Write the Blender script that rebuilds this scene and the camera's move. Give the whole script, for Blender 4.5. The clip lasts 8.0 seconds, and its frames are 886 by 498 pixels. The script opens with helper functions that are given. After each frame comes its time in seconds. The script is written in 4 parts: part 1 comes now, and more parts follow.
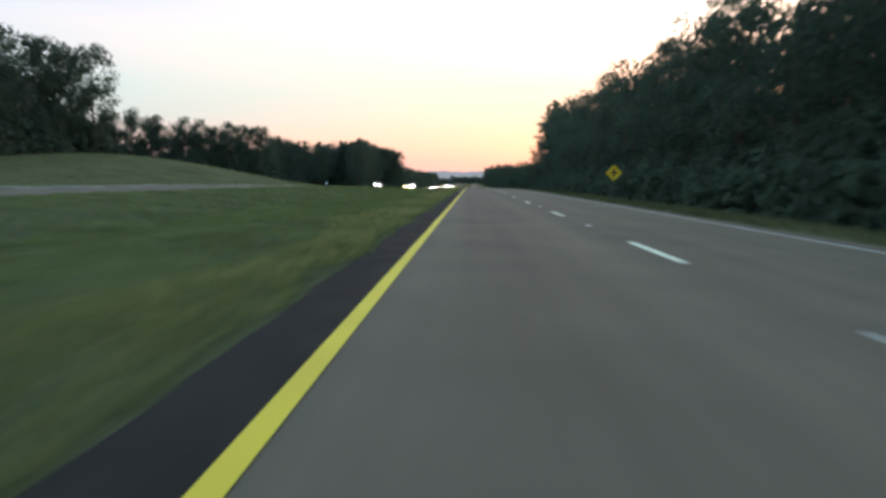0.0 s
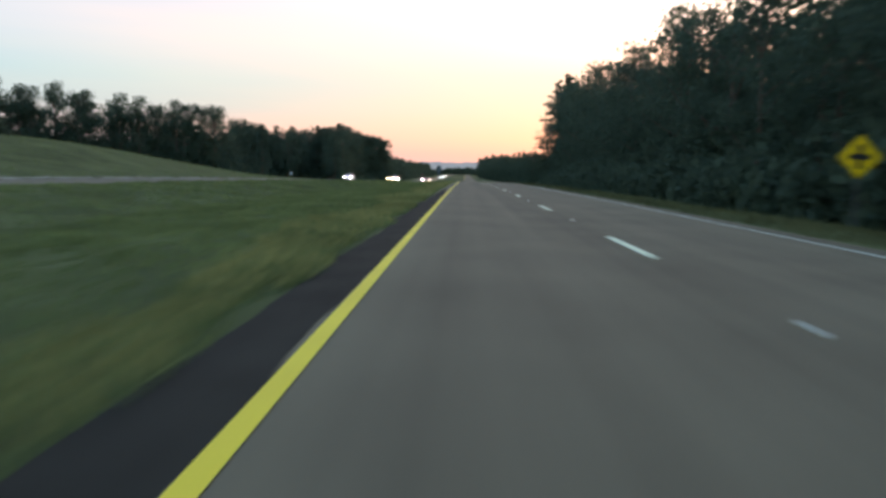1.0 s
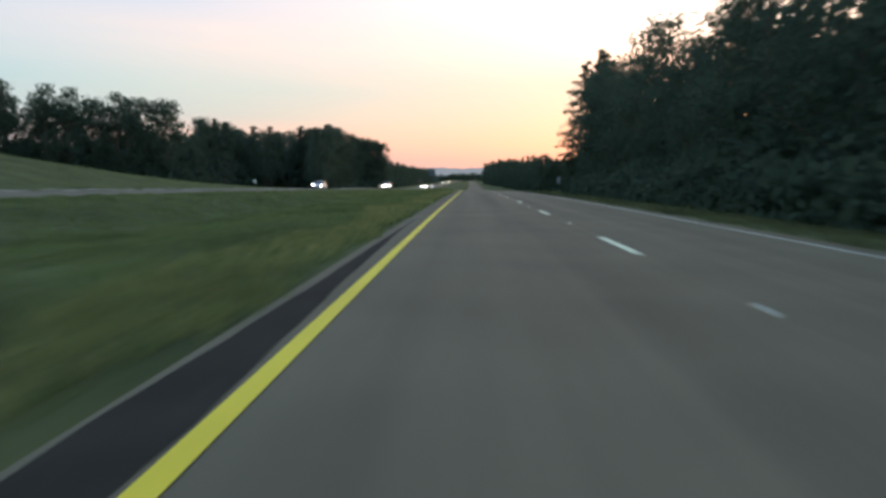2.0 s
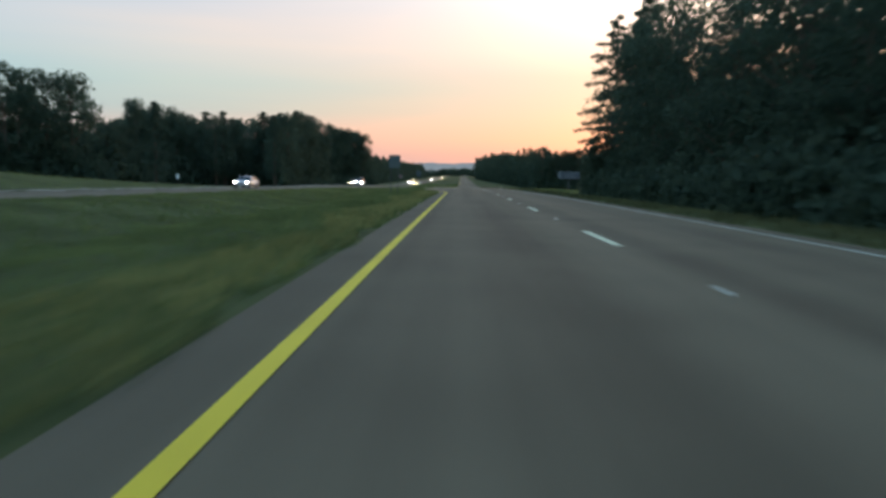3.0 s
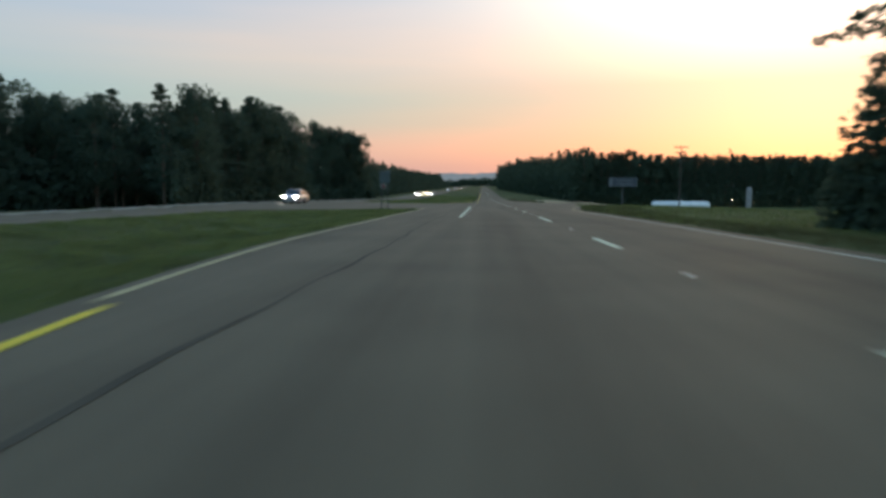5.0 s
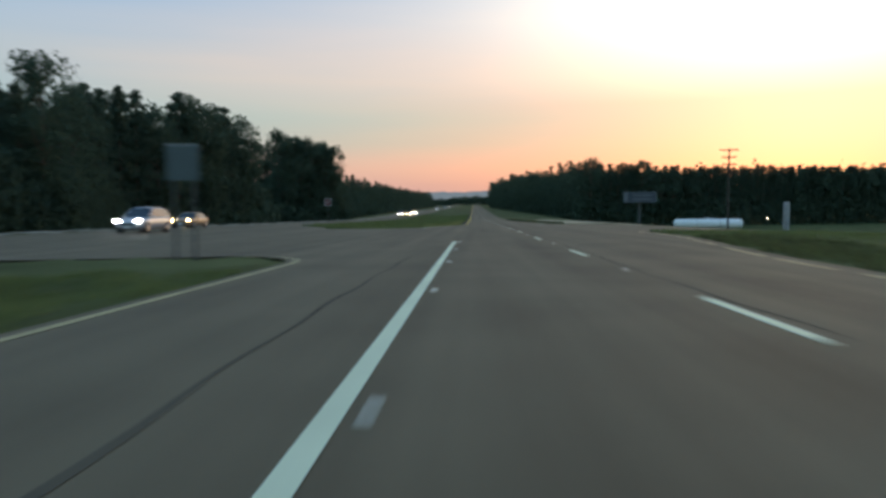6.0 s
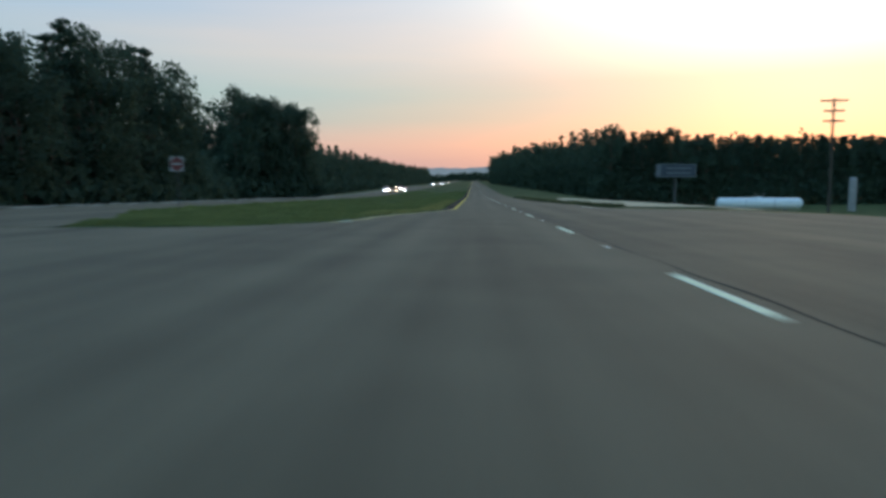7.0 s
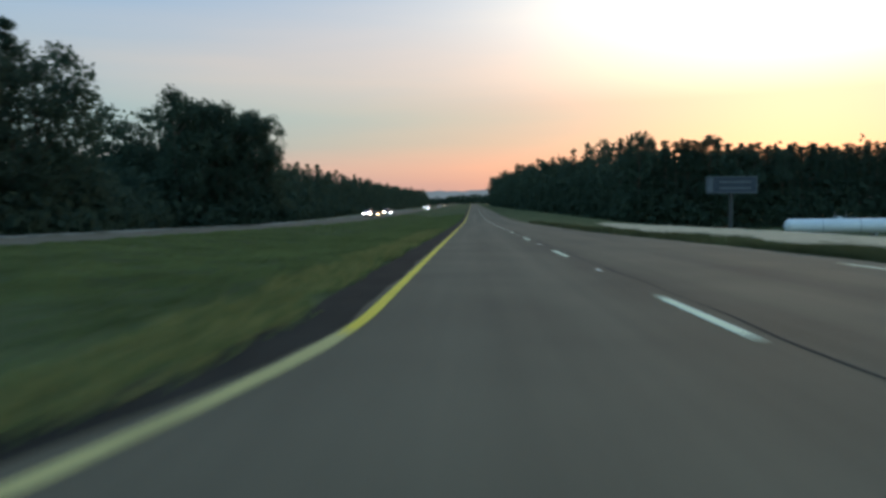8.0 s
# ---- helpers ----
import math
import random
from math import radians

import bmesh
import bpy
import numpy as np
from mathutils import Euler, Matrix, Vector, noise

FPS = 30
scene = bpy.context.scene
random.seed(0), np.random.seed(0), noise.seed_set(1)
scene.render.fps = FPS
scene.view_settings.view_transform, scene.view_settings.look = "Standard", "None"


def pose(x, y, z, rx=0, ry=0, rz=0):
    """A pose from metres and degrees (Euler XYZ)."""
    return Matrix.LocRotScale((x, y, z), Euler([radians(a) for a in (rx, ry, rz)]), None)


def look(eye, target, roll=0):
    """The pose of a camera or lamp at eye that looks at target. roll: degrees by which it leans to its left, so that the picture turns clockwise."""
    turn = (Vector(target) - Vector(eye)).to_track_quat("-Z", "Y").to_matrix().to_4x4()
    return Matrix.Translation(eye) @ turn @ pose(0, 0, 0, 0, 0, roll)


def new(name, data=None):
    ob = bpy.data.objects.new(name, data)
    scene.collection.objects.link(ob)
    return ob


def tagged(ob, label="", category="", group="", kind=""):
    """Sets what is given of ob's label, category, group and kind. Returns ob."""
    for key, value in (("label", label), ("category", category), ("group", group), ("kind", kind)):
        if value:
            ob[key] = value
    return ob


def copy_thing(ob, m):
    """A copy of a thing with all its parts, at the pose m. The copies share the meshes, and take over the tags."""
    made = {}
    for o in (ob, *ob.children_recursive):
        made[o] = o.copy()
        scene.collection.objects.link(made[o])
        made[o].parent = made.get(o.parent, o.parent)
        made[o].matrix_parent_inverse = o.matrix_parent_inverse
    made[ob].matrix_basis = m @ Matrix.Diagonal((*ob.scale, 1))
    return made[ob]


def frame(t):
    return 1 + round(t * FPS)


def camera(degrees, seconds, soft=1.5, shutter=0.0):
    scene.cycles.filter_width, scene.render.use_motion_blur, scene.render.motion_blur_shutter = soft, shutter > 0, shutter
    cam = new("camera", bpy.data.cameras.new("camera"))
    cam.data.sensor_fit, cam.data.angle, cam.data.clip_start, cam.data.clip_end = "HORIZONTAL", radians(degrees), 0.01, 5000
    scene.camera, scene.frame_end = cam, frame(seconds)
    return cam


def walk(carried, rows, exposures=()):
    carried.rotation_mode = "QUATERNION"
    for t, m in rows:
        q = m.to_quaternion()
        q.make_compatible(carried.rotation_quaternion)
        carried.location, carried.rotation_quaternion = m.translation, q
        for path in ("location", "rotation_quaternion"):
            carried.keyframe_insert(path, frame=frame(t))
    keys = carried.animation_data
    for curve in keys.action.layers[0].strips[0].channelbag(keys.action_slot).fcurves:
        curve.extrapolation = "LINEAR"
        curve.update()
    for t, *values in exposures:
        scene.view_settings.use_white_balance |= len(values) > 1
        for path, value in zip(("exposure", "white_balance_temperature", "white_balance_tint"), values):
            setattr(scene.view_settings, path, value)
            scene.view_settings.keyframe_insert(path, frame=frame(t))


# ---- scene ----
# The road runs along +y. Its yellow edge line lies at x = -0.95, the lane dashes at 2.71 and the white edge line at 6.37.
cam = camera(64.2, 8.0, soft=3.3, shutter=0.5)

# seconds, x, y, z over the road, yaw to the left, pitch against the road, lean to the left
PATH = [
    (0.0, -0.073, 0.985, 1.059, 2.266, -5.564, 0.890),
    (0.5, 0.011, 18.856, 1.094, 1.928, -6.788, 1.129),
    (1.0, 0.038, 36.902, 1.167, 1.679, -6.279, 1.347),
    (1.5, 0.211, 54.697, 1.159, 2.131, -8.344, 0.932),
    (1.7, 0.148, 61.968, 1.128, 2.124, -5.847, 0.900),
    (2.8, 0.266, 101.425, 1.140, 1.980, -5.500, 1.350),
    (3.0, 0.163, 108.602, 1.086, 1.397, -5.853, 0.951),
    (3.5, 0.241, 126.179, 1.169, 2.987, -6.333, 1.398),
    (4.0, 0.302, 143.966, 1.237, 2.765, -5.522, 1.276),
    (4.2, 0.211, 150.672, 1.151, 2.984, -5.669, 1.018),
    (5.3, -0.061, 190.565, 1.126, 3.080, -3.914, 0.118),
    (5.5, -0.171, 197.855, 1.158, 3.327, -3.525, 0.541),
    (6.0, -0.167, 215.997, 1.082, 2.478, -2.762, -0.370),
    (6.5, -0.074, 234.046, 1.121, 1.347, -5.677, 0.063),
    (7.0, 0.159, 252.521, 1.078, 2.405, -4.605, -0.093),
    (7.5, 0.067, 270.358, 1.135, 3.004, -4.121, -0.371),
    (8.0, 0.242, 288.716, 1.142, 2.395, -2.718, -0.734)
]


# the road's long profile: level, a gentle fall from 60 m on, level again past 470 m
PROFILE_Y = np.arange(-500.0, 5001.0)
flatten = np.clip((PROFILE_Y - 350) / 120, 0, 1)
PROFILE_GRADE = -0.019 * np.clip((PROFILE_Y - 60) / 165, 0, 1) * (1 - flatten * flatten * (3 - 2 * flatten))
PROFILE_Z = np.cumsum(PROFILE_GRADE)


def carried_pose(x, y, z, yaw, pitch, lean):
    """z and pitch are taken from the road under the camera."""
    a, b = radians(yaw), radians(pitch) + math.atan(float(np.interp(y, PROFILE_Y, PROFILE_GRADE)))
    eye = Vector((x, y, z + float(np.interp(y, PROFILE_Y, PROFILE_Z))))
    ahead = Vector((-math.sin(a) * math.cos(b), math.cos(a) * math.cos(b), math.sin(b)))
    return look(eye, eye + ahead, lean)


walk(cam, [(t, carried_pose(*row)) for t, *row in PATH], exposures=[(0.0, 1.2, 7650, 19), (0.5, 1.1, 7650, 19), (1.0, 1.12, 7650, 19), (1.5, 1.1, 7650, 19), (3.0, 0.76, 7300, 11), (3.5, 0.78, 7150, 10), (4.0, 0.84, 7050, 10), (5.3, 0.48, 7350, 10), (6.0, 0.47, 7200, 9), (6.5, 0.52, 6500, 4), (7.2, 0.5, 6600, 4), (8.0, 0.4, 6900, 6)])

# ---- sky and light: the sun has just gone down behind the trees ahead and to the right ----
SUN_SIDE, SUN_UP = 25.0, 4.0
world = bpy.data.worlds.new("dusk_sky")
scene.world = world
world.use_nodes = True
wt = world.node_tree
wt.nodes.clear()


def wmath(op, a, b=None, c=None):
    nd = wt.nodes.new("ShaderNodeMath")
    nd.operation = op
    for k, v in enumerate((a, b, c)):
        if v is None:
            continue
        if isinstance(v, (int, float)):
            nd.inputs[k].default_value = v
        else:
            wt.links.new(v, nd.inputs[k])
    return nd.outputs[0]


def wmix(kind, fac, a, b):
    nd = wt.nodes.new("ShaderNodeMix")
    nd.data_type, nd.blend_type, nd.clamp_result = "RGBA", kind, False
    for key, v in (("Factor", fac), ("A", a), ("B", b)):
        if isinstance(v, tuple):
            nd.inputs[key].default_value = (*v, 1)
        elif isinstance(v, (int, float)):
            nd.inputs[key].default_value = v
        else:
            wt.links.new(v, nd.inputs[key])
    return nd.outputs["Result"]


sky = wt.nodes.new("ShaderNodeTexSky")
sky.sky_type = "NISHITA"
sky.sun_disc = False
sky.sun_elevation, sky.sun_rotation = radians(SUN_UP), radians(SUN_SIDE)
sky.air_density, sky.dust_density, sky.ozone_density = 1.0, 2.0, 3.0
where = wt.nodes.new("ShaderNodeTexCoord").outputs["Generated"]
axes = wt.nodes.new("ShaderNodeSeparateXYZ")
wt.links.new(where, axes.inputs[0])
# dusk colours from the horizon to overhead
ramp = wt.nodes.new("ShaderNodeValToRGB")
stops = [(0.0, (0.54, 0.45, 0.48)), (0.022, (0.67, 0.45, 0.42)), (0.048, (0.80, 0.53, 0.43)), (0.08, (0.59, 0.57, 0.49)), (0.115, (0.56, 0.60, 0.53)), (0.165, (0.80, 0.66, 0.57)), (0.225, (0.65, 0.63, 0.65)), (0.29, (0.46, 0.57, 0.71)), (0.6, (0.37, 0.48, 0.64)), (1.0, (0.31, 0.42, 0.60))]
while len(ramp.color_ramp.elements) < len(stops):
    ramp.color_ramp.elements.new(0.5)
for el, (at, c) in zip(ramp.color_ramp.elements, stops):
    el.position, el.color = at, (*c, 1)
wt.links.new(wmath("MAXIMUM", axes.outputs[2], 0.0), ramp.inputs[0])
# the glow round the hidden sun
to_sun = Vector((math.sin(radians(SUN_SIDE)) * 0.97, math.cos(radians(SUN_SIDE)) * 0.97, 0.24)).normalized()
dot = wt.nodes.new("ShaderNodeVectorMath")
dot.operation = "DOT_PRODUCT"
dot.inputs[1].default_value = to_sun
wt.links.new(where, dot.inputs[0])
near_sun = wmath("MAXIMUM", dot.outputs["Value"], 0.0)
base = wmix("MULTIPLY", 1.0, ramp.outputs[0], wmix("MIX", wmath("POWER", near_sun, 1.7), (0.34, 0.72, 1.06), (1.02, 0.98, 0.94)))
ember = wmath("MULTIPLY", wmath("POWER", near_sun, 7.0), wmath("SUBTRACT", 1.0, wmath("MINIMUM", wmath("MULTIPLY", wmath("MAXIMUM", axes.outputs[2], 0.0), 6.0), 1.0)))
base = wmix("MULTIPLY", 1.0, base, wmix("MIX", ember, (1.0, 1.0, 1.0), (1.26, 0.71, 0.54)))
wide = wmix("MIX", wmath("POWER", near_sun, 10.0), (0.0, 0.0, 0.0), (0.40, 0.34, 0.28))
close = wmix("MIX", wmath("POWER", near_sun, 29.0), (0.0, 0.0, 0.0), (0.98, 0.9, 0.78))
lift = wmath("MINIMUM", wmath("MAXIMUM", wmath("MULTIPLY_ADD", axes.outputs[2], 9.0, -1.18), 0.0), 1.0)
glare = wmix("MULTIPLY", 1.0, wmix("ADD", 1.0, wide, close), wmix("MIX", lift, (0.34, 0.09, 0.0), (1.0, 1.0, 0.95)))
# the paler sky opposite the sunset
facing_away = wmath("POWER", wmath("MAXIMUM", wmath("MULTIPLY", dot.outputs["Value"], -1.0), 0.0), 0.7)
base = wmix("MULTIPLY", 1.0, base, wmix("MIX", facing_away, (1.0, 1.0, 1.0), (3.0, 2.05, 1.5)))
# soft level cloud streaks
streak = wt.nodes.new("ShaderNodeMapping")
streak.inputs["Scale"].default_value = (1.6, 1.6, 16.0)
wt.links.new(where, streak.inputs[0])
cloud = wt.nodes.new("ShaderNodeTexNoise")
cloud.inputs["Scale"].default_value, cloud.inputs["Detail"].default_value = 1.4, 3.0
wt.links.new(streak.outputs[0], cloud.inputs["Vector"])
veil = wmath("MULTIPLY_ADD", cloud.outputs[0], 1.8, -0.45)
base = wmix("MULTIPLY", 1.0, base, wmix("MIX", wmath("MINIMUM", wmath("MAXIMUM", veil, 0.0), 1.0), (0.88, 0.94, 1.0), (1.1, 1.0, 0.95)))
dusk = wmix("ADD", 1.0, base, glare)
bg = wt.nodes.new("ShaderNodeBackground")
bg.inputs["Strength"].default_value = 1.0
wout = wt.nodes.new("ShaderNodeOutputWorld")
air = wmix("MULTIPLY", 1.0, sky.outputs[0], (0.085, 0.072, 0.088))
wt.links.new(wmix("MIX", 0.25, dusk, air), bg.inputs[0])
wt.links.new(bg.outputs[0], wout.inputs[0])

sun_data = bpy.data.lights.new("sun", "SUN")
sun_data.energy, sun_data.angle, sun_data.color = 0.25, radians(12), (1.0, 0.75, 0.5)
sun = new("sun", sun_data)
sun.matrix_world = look((100 * math.sin(radians(SUN_SIDE)), 100 * math.cos(radians(SUN_SIDE)), 100 * math.tan(radians(SUN_UP))), (0, 0, 0))

# ---- materials ----
def material(name, colour, rough=0.8, metal=0.0, vary=0.15, scale=4.0, fine=60.0, bump=0.0, bump_scale=80.0, second=None, per_object=0.0, island=0.0, spec=0.5, streak=0.0):
    """A surface with colour varied at two scales, and fine relief."""
    m = bpy.data.materials.new(name)
    m.use_nodes = True
    nt = m.node_tree
    p = nt.nodes["Principled BSDF"]
    p.inputs["Roughness"].default_value = rough
    p.inputs["Metallic"].default_value = metal
    p.inputs["Specular IOR Level"].default_value = spec
    tc = nt.nodes.new("ShaderNodeTexCoord")
    n1, n2 = nt.nodes.new("ShaderNodeTexNoise"), nt.nodes.new("ShaderNodeTexNoise")
    n1.inputs["Scale"].default_value, n2.inputs["Scale"].default_value = scale, fine
    n1.inputs["Detail"].default_value = 4
    for nd in (n1, n2):
        nt.links.new(tc.outputs["Object"], nd.inputs["Vector"])
    ramp = nt.nodes.new("ShaderNodeMix")
    ramp.data_type = "RGBA"
    dark = [c * (1 - vary * 1.6) for c in colour]
    light = [min(1, c * (1 + vary * 1.6)) for c in (second or colour)]
    ramp.inputs["A"].default_value = (*dark, 1)
    ramp.inputs["B"].default_value = (*light, 1)
    add = nt.nodes.new("ShaderNodeMath")
    add.operation = "MULTIPLY_ADD"
    nt.links.new(n2.outputs[0], add.inputs[0])
    add.inputs[1].default_value = 0.45
    half = nt.nodes.new("ShaderNodeMath")
    half.operation = "MULTIPLY_ADD"
    nt.links.new(n1.outputs[0], half.inputs[0])
    half.inputs[1].default_value, half.inputs[2].default_value = 1.3, -0.38
    nt.links.new(half.outputs[0], add.inputs[2])
    last = add.outputs[0]
    if streak:
        # long wheel-worn bands along the road
        mp, ns, sm = nt.nodes.new("ShaderNodeMapping"), nt.nodes.new("ShaderNodeTexNoise"), nt.nodes.new("ShaderNodeMath")
        mp.inputs["Scale"].default_value = (0.9, 0.012, 1.0)
        nt.links.new(tc.outputs["Object"], mp.inputs[0])
        nt.links.new(mp.outputs[0], ns.inputs["Vector"])
        ns.inputs["Scale"].default_value, ns.inputs["Detail"].default_value = 1.0, 3.0
        sm.operation = "MULTIPLY_ADD"
        nt.links.new(ns.outputs[0], sm.inputs[0])
        sm.inputs[1].default_value = streak * 3
        shift = nt.nodes.new("ShaderNodeMath")
        shift.operation = "ADD"
        nt.links.new(last, shift.inputs[0])
        shift.inputs[1].default_value = -streak * 1.5
        nt.links.new(shift.outputs[0], sm.inputs[2])
        last = sm.outputs[0]
    if per_object or island:
        info = nt.nodes.new("ShaderNodeObjectInfo" if per_object else "ShaderNodeNewGeometry")
        mix = nt.nodes.new("ShaderNodeMath")
        mix.operation = "MULTIPLY_ADD"
        nt.links.new(info.outputs["Random" if per_object else "Random Per Island"], mix.inputs[0])
        mix.inputs[1].default_value = per_object or island
        nt.links.new(last, mix.inputs[2])
        last = mix.outputs[0]
    nt.links.new(last, ramp.inputs["Factor"])
    nt.links.new(ramp.outputs["Result"], p.inputs["Base Color"])
    if bump:
        nb, bp = nt.nodes.new("ShaderNodeTexNoise"), nt.nodes.new("ShaderNodeBump")
        nb.inputs["Scale"].default_value = bump_scale
        nb.inputs["Detail"].default_value = 3
        nt.links.new(tc.outputs["Object"], nb.inputs["Vector"])
        nt.links.new(nb.outputs[0], bp.inputs["Height"])
        bp.inputs["Strength"].default_value = bump
        bp.inputs["Distance"].default_value = 0.02
        nt.links.new(bp.outputs[0], p.inputs["Normal"])
    return m


def glow(name, colour, strength):
    m = bpy.data.materials.new(name)
    m.use_nodes = True
    p = m.node_tree.nodes["Principled BSDF"]
    p.inputs["Base Color"].default_value = (*colour, 1)
    p.inputs["Emission Color"].default_value = (*colour, 1)
    p.inputs["Emission Strength"].default_value = strength
    return m


ASPHALT = material("asphalt", (0.152, 0.121, 0.076), 0.8, vary=0.13, scale=0.45, fine=30, bump=0.35, bump_scale=100, second=(0.165, 0.132, 0.083), spec=0.15, streak=0.75)
FAINT_SEAM = material("darkened_asphalt_joint", (0.112, 0.096, 0.069), 0.95, vary=0.3, scale=1.5, fine=16, spec=0.05)
TAR = material("tar_seam", (0.04, 0.038, 0.035), 0.95, vary=0.2, scale=2, fine=20, spec=0.05)
SHOULDER = material("shoulder_asphalt", (0.036, 0.031, 0.023), 0.95, vary=0.35, scale=1.5, fine=14, bump=0.6, bump_scale=40, spec=0.1)
GRAVEL = material("pale_gravel", (0.52, 0.41, 0.25), 0.95, vary=0.2, scale=1.2, fine=50, bump=0.5)
DRY_VERGE = material("dry_verge", (0.27, 0.235, 0.17), 0.95, vary=0.25, scale=0.8, fine=20, bump=0.5)
GRASS = material("grass", (0.066, 0.08, 0.032), 0.95, vary=0.3, scale=0.25, fine=9, second=(0.1, 0.11, 0.046), bump=0.6, bump_scale=30, spec=0.04)
BLADES = material("grass_blades", (0.086, 0.126, 0.046), 0.85, vary=0.3, scale=0.4, fine=3, second=(0.152, 0.186, 0.072), island=0.25, spec=0.05)
DRY_BLADES = material("yellowing_grass_blades", (0.16, 0.17, 0.06), 0.85, vary=0.25, scale=0.3, fine=3, second=(0.27, 0.26, 0.1), island=0.25, spec=0.05)
VERGE = material("verge_grass_blades", (0.052, 0.068, 0.028), 0.85, vary=0.3, scale=0.25, fine=3, second=(0.1, 0.108, 0.05), island=0.25, spec=0.15)
YELLOW = material("yellow_road_paint", (0.88, 0.61, 0.03), 0.7, vary=0.12, scale=1.5, fine=30)
WHITE = material("white_road_paint", (0.74, 0.79, 0.54), 0.7, vary=0.12, scale=1.5, fine=30)
OLD_WHITE = material("worn_white_paint", (0.46, 0.5, 0.4), 0.8, vary=0.3, scale=1.2, fine=25)
OLD_YELLOW = material("faded_yellow_paint", (0.52, 0.42, 0.15), 0.8, vary=0.25, scale=1.5, fine=25)
CREAM = material("worn_edge_paint", (0.5, 0.41, 0.2), 0.8, vary=0.25, scale=1.5, fine=25)
BARK = material("bark", (0.09, 0.065, 0.045), 0.95, vary=0.3, scale=2, fine=14, bump=0.5, bump_scale=12, per_object=0.2)
LEAF = material("broad_leaves", (0.058, 0.088, 0.062), 0.9, vary=0.15, scale=0.4, fine=2, second=(0.074, 0.11, 0.074), island=0.12, spec=0.08)
NEEDLE = material("pine_needles", (0.05, 0.08, 0.06), 0.9, vary=0.15, scale=0.4, fine=2, second=(0.066, 0.1, 0.07), island=0.12, spec=0.08)


def thin_leaf(m, share=0.5):
    """Lets light pass through the leaves of a foliage material."""
    nt = m.node_tree
    p, out = nt.nodes["Principled BSDF"], nt.nodes["Material Output"]
    through_light, both = nt.nodes.new("ShaderNodeBsdfTranslucent"), nt.nodes.new("ShaderNodeMixShader")
    nt.links.new(p.inputs["Base Color"].links[0].from_socket, through_light.inputs["Color"])
    both.inputs[0].default_value = share
    nt.links.new(p.outputs[0], both.inputs[1])
    nt.links.new(through_light.outputs[0], both.inputs[2])
    nt.links.new(both.outputs[0], out.inputs["Surface"])


for foliage in (LEAF, NEEDLE, BLADES, DRY_BLADES, VERGE):
    thin_leaf(foliage)
SIGN_YELLOW = material("sign_yellow_sheeting", (0.75, 0.48, 0.01), 0.4, vary=0.05, scale=1, fine=20)
BLACK_PAINT = material("black_paint", (0.015, 0.015, 0.015), 0.5, vary=0.1)
GALVANISED = material("galvanised_steel", (0.4, 0.41, 0.42), 0.45, metal=0.8, vary=0.12, scale=3, fine=30)
SIGN_BACK = material("bare_aluminium_sheet", (0.3, 0.33, 0.36), 0.5, metal=0.6, vary=0.12, scale=2, fine=20)
SIGN_BLUE = material("slate_sign_sheeting", (0.045, 0.08, 0.09), 0.4, vary=0.1, scale=1, fine=20)
SIGN_RED = material("red_sign_sheeting", (0.13, 0.02, 0.02), 0.4, vary=0.1, scale=1, fine=20)
TANK_WHITE = material("white_tank_paint", (0.78, 0.79, 0.78), 0.4, vary=0.06, scale=0.6, fine=8)
CONCRETE = material("concrete", (0.35, 0.34, 0.32), 0.9, vary=0.15, scale=1.5, fine=25, bump=0.2)
POLE_WOOD = material("weathered_pole_wood", (0.07, 0.055, 0.042), 0.9, vary=0.2, scale=2, fine=25, bump=0.3)
TYRE = material("tyre_rubber", (0.02, 0.02, 0.02), 0.85, vary=0.1)
RIM = material("alloy_rim", (0.5, 0.5, 0.52), 0.35, metal=0.9, vary=0.05)
GLASS_DARK = material("tinted_glass", (0.015, 0.018, 0.02), 0.06, vary=0.02, spec=0.8)
PLASTIC = material("dark_plastic", (0.025, 0.025, 0.027), 0.6, vary=0.1)
RED_LENS = material("red_lens", (0.35, 0.01, 0.01), 0.25, vary=0.05)
LAMP_COOL = glow("cool_headlamp", (0.9, 0.95, 1.0), 60)
LAMP_WARM = glow("warm_headlamp", (1.0, 0.74, 0.36), 45)
LAMP_YARD = glow("yard_lamp_glow", (1.0, 0.85, 0.6), 16)
# no lamp: haze over the far ridge, put into an even glow
HAZE_RIDGE = glow("hazy_ridge_glow", (0.1, 0.118, 0.135), 1.0)
REFLECTOR = material("reflector_lens", (0.92, 0.9, 0.75), 0.15, vary=0.05, spec=0.8)
DARK_STEEL = material("dark_weathered_steel", (0.07, 0.072, 0.07), 0.7, metal=0.2, vary=0.2, scale=2, fine=20)
OLD_BOARD = material("weathered_dark_board", (0.05, 0.06, 0.075), 0.8, vary=0.25, scale=0.8, fine=8)
FADED = material("faded_grey_paint", (0.13, 0.14, 0.15), 0.8, vary=0.25, scale=1.2, fine=10)
DULL_WHITE = material("grimy_white_sheeting", (0.26, 0.26, 0.26), 0.6, vary=0.2, scale=2, fine=15)

# ---- the lie of the land ----
def ease(v, a, b):
    u = np.clip((np.asarray(v, float) - a) / (b - a), 0, 1)
    return u * u * (3 - 2 * u)


def swell(y):
    """The road's long profile: level, then over a crest, down, and level again far ahead."""
    return np.interp(y, PROFILE_Y, PROFILE_Z)


def other_road_z(y):
    return 0.1 - 0.4 * ease(y, 60, 180) + 0.35 * ease(y, 222, 268)


def surface_z(x, y):
    """The paved level: flat on this carriageway, drawn over to the other one across the median."""
    k = ease(-np.asarray(x, float), 3.0, 19.0)
    return other_road_z(y) * k + swell(y)


OTHER_IN, OTHER_OUT = -19.3, -28.0


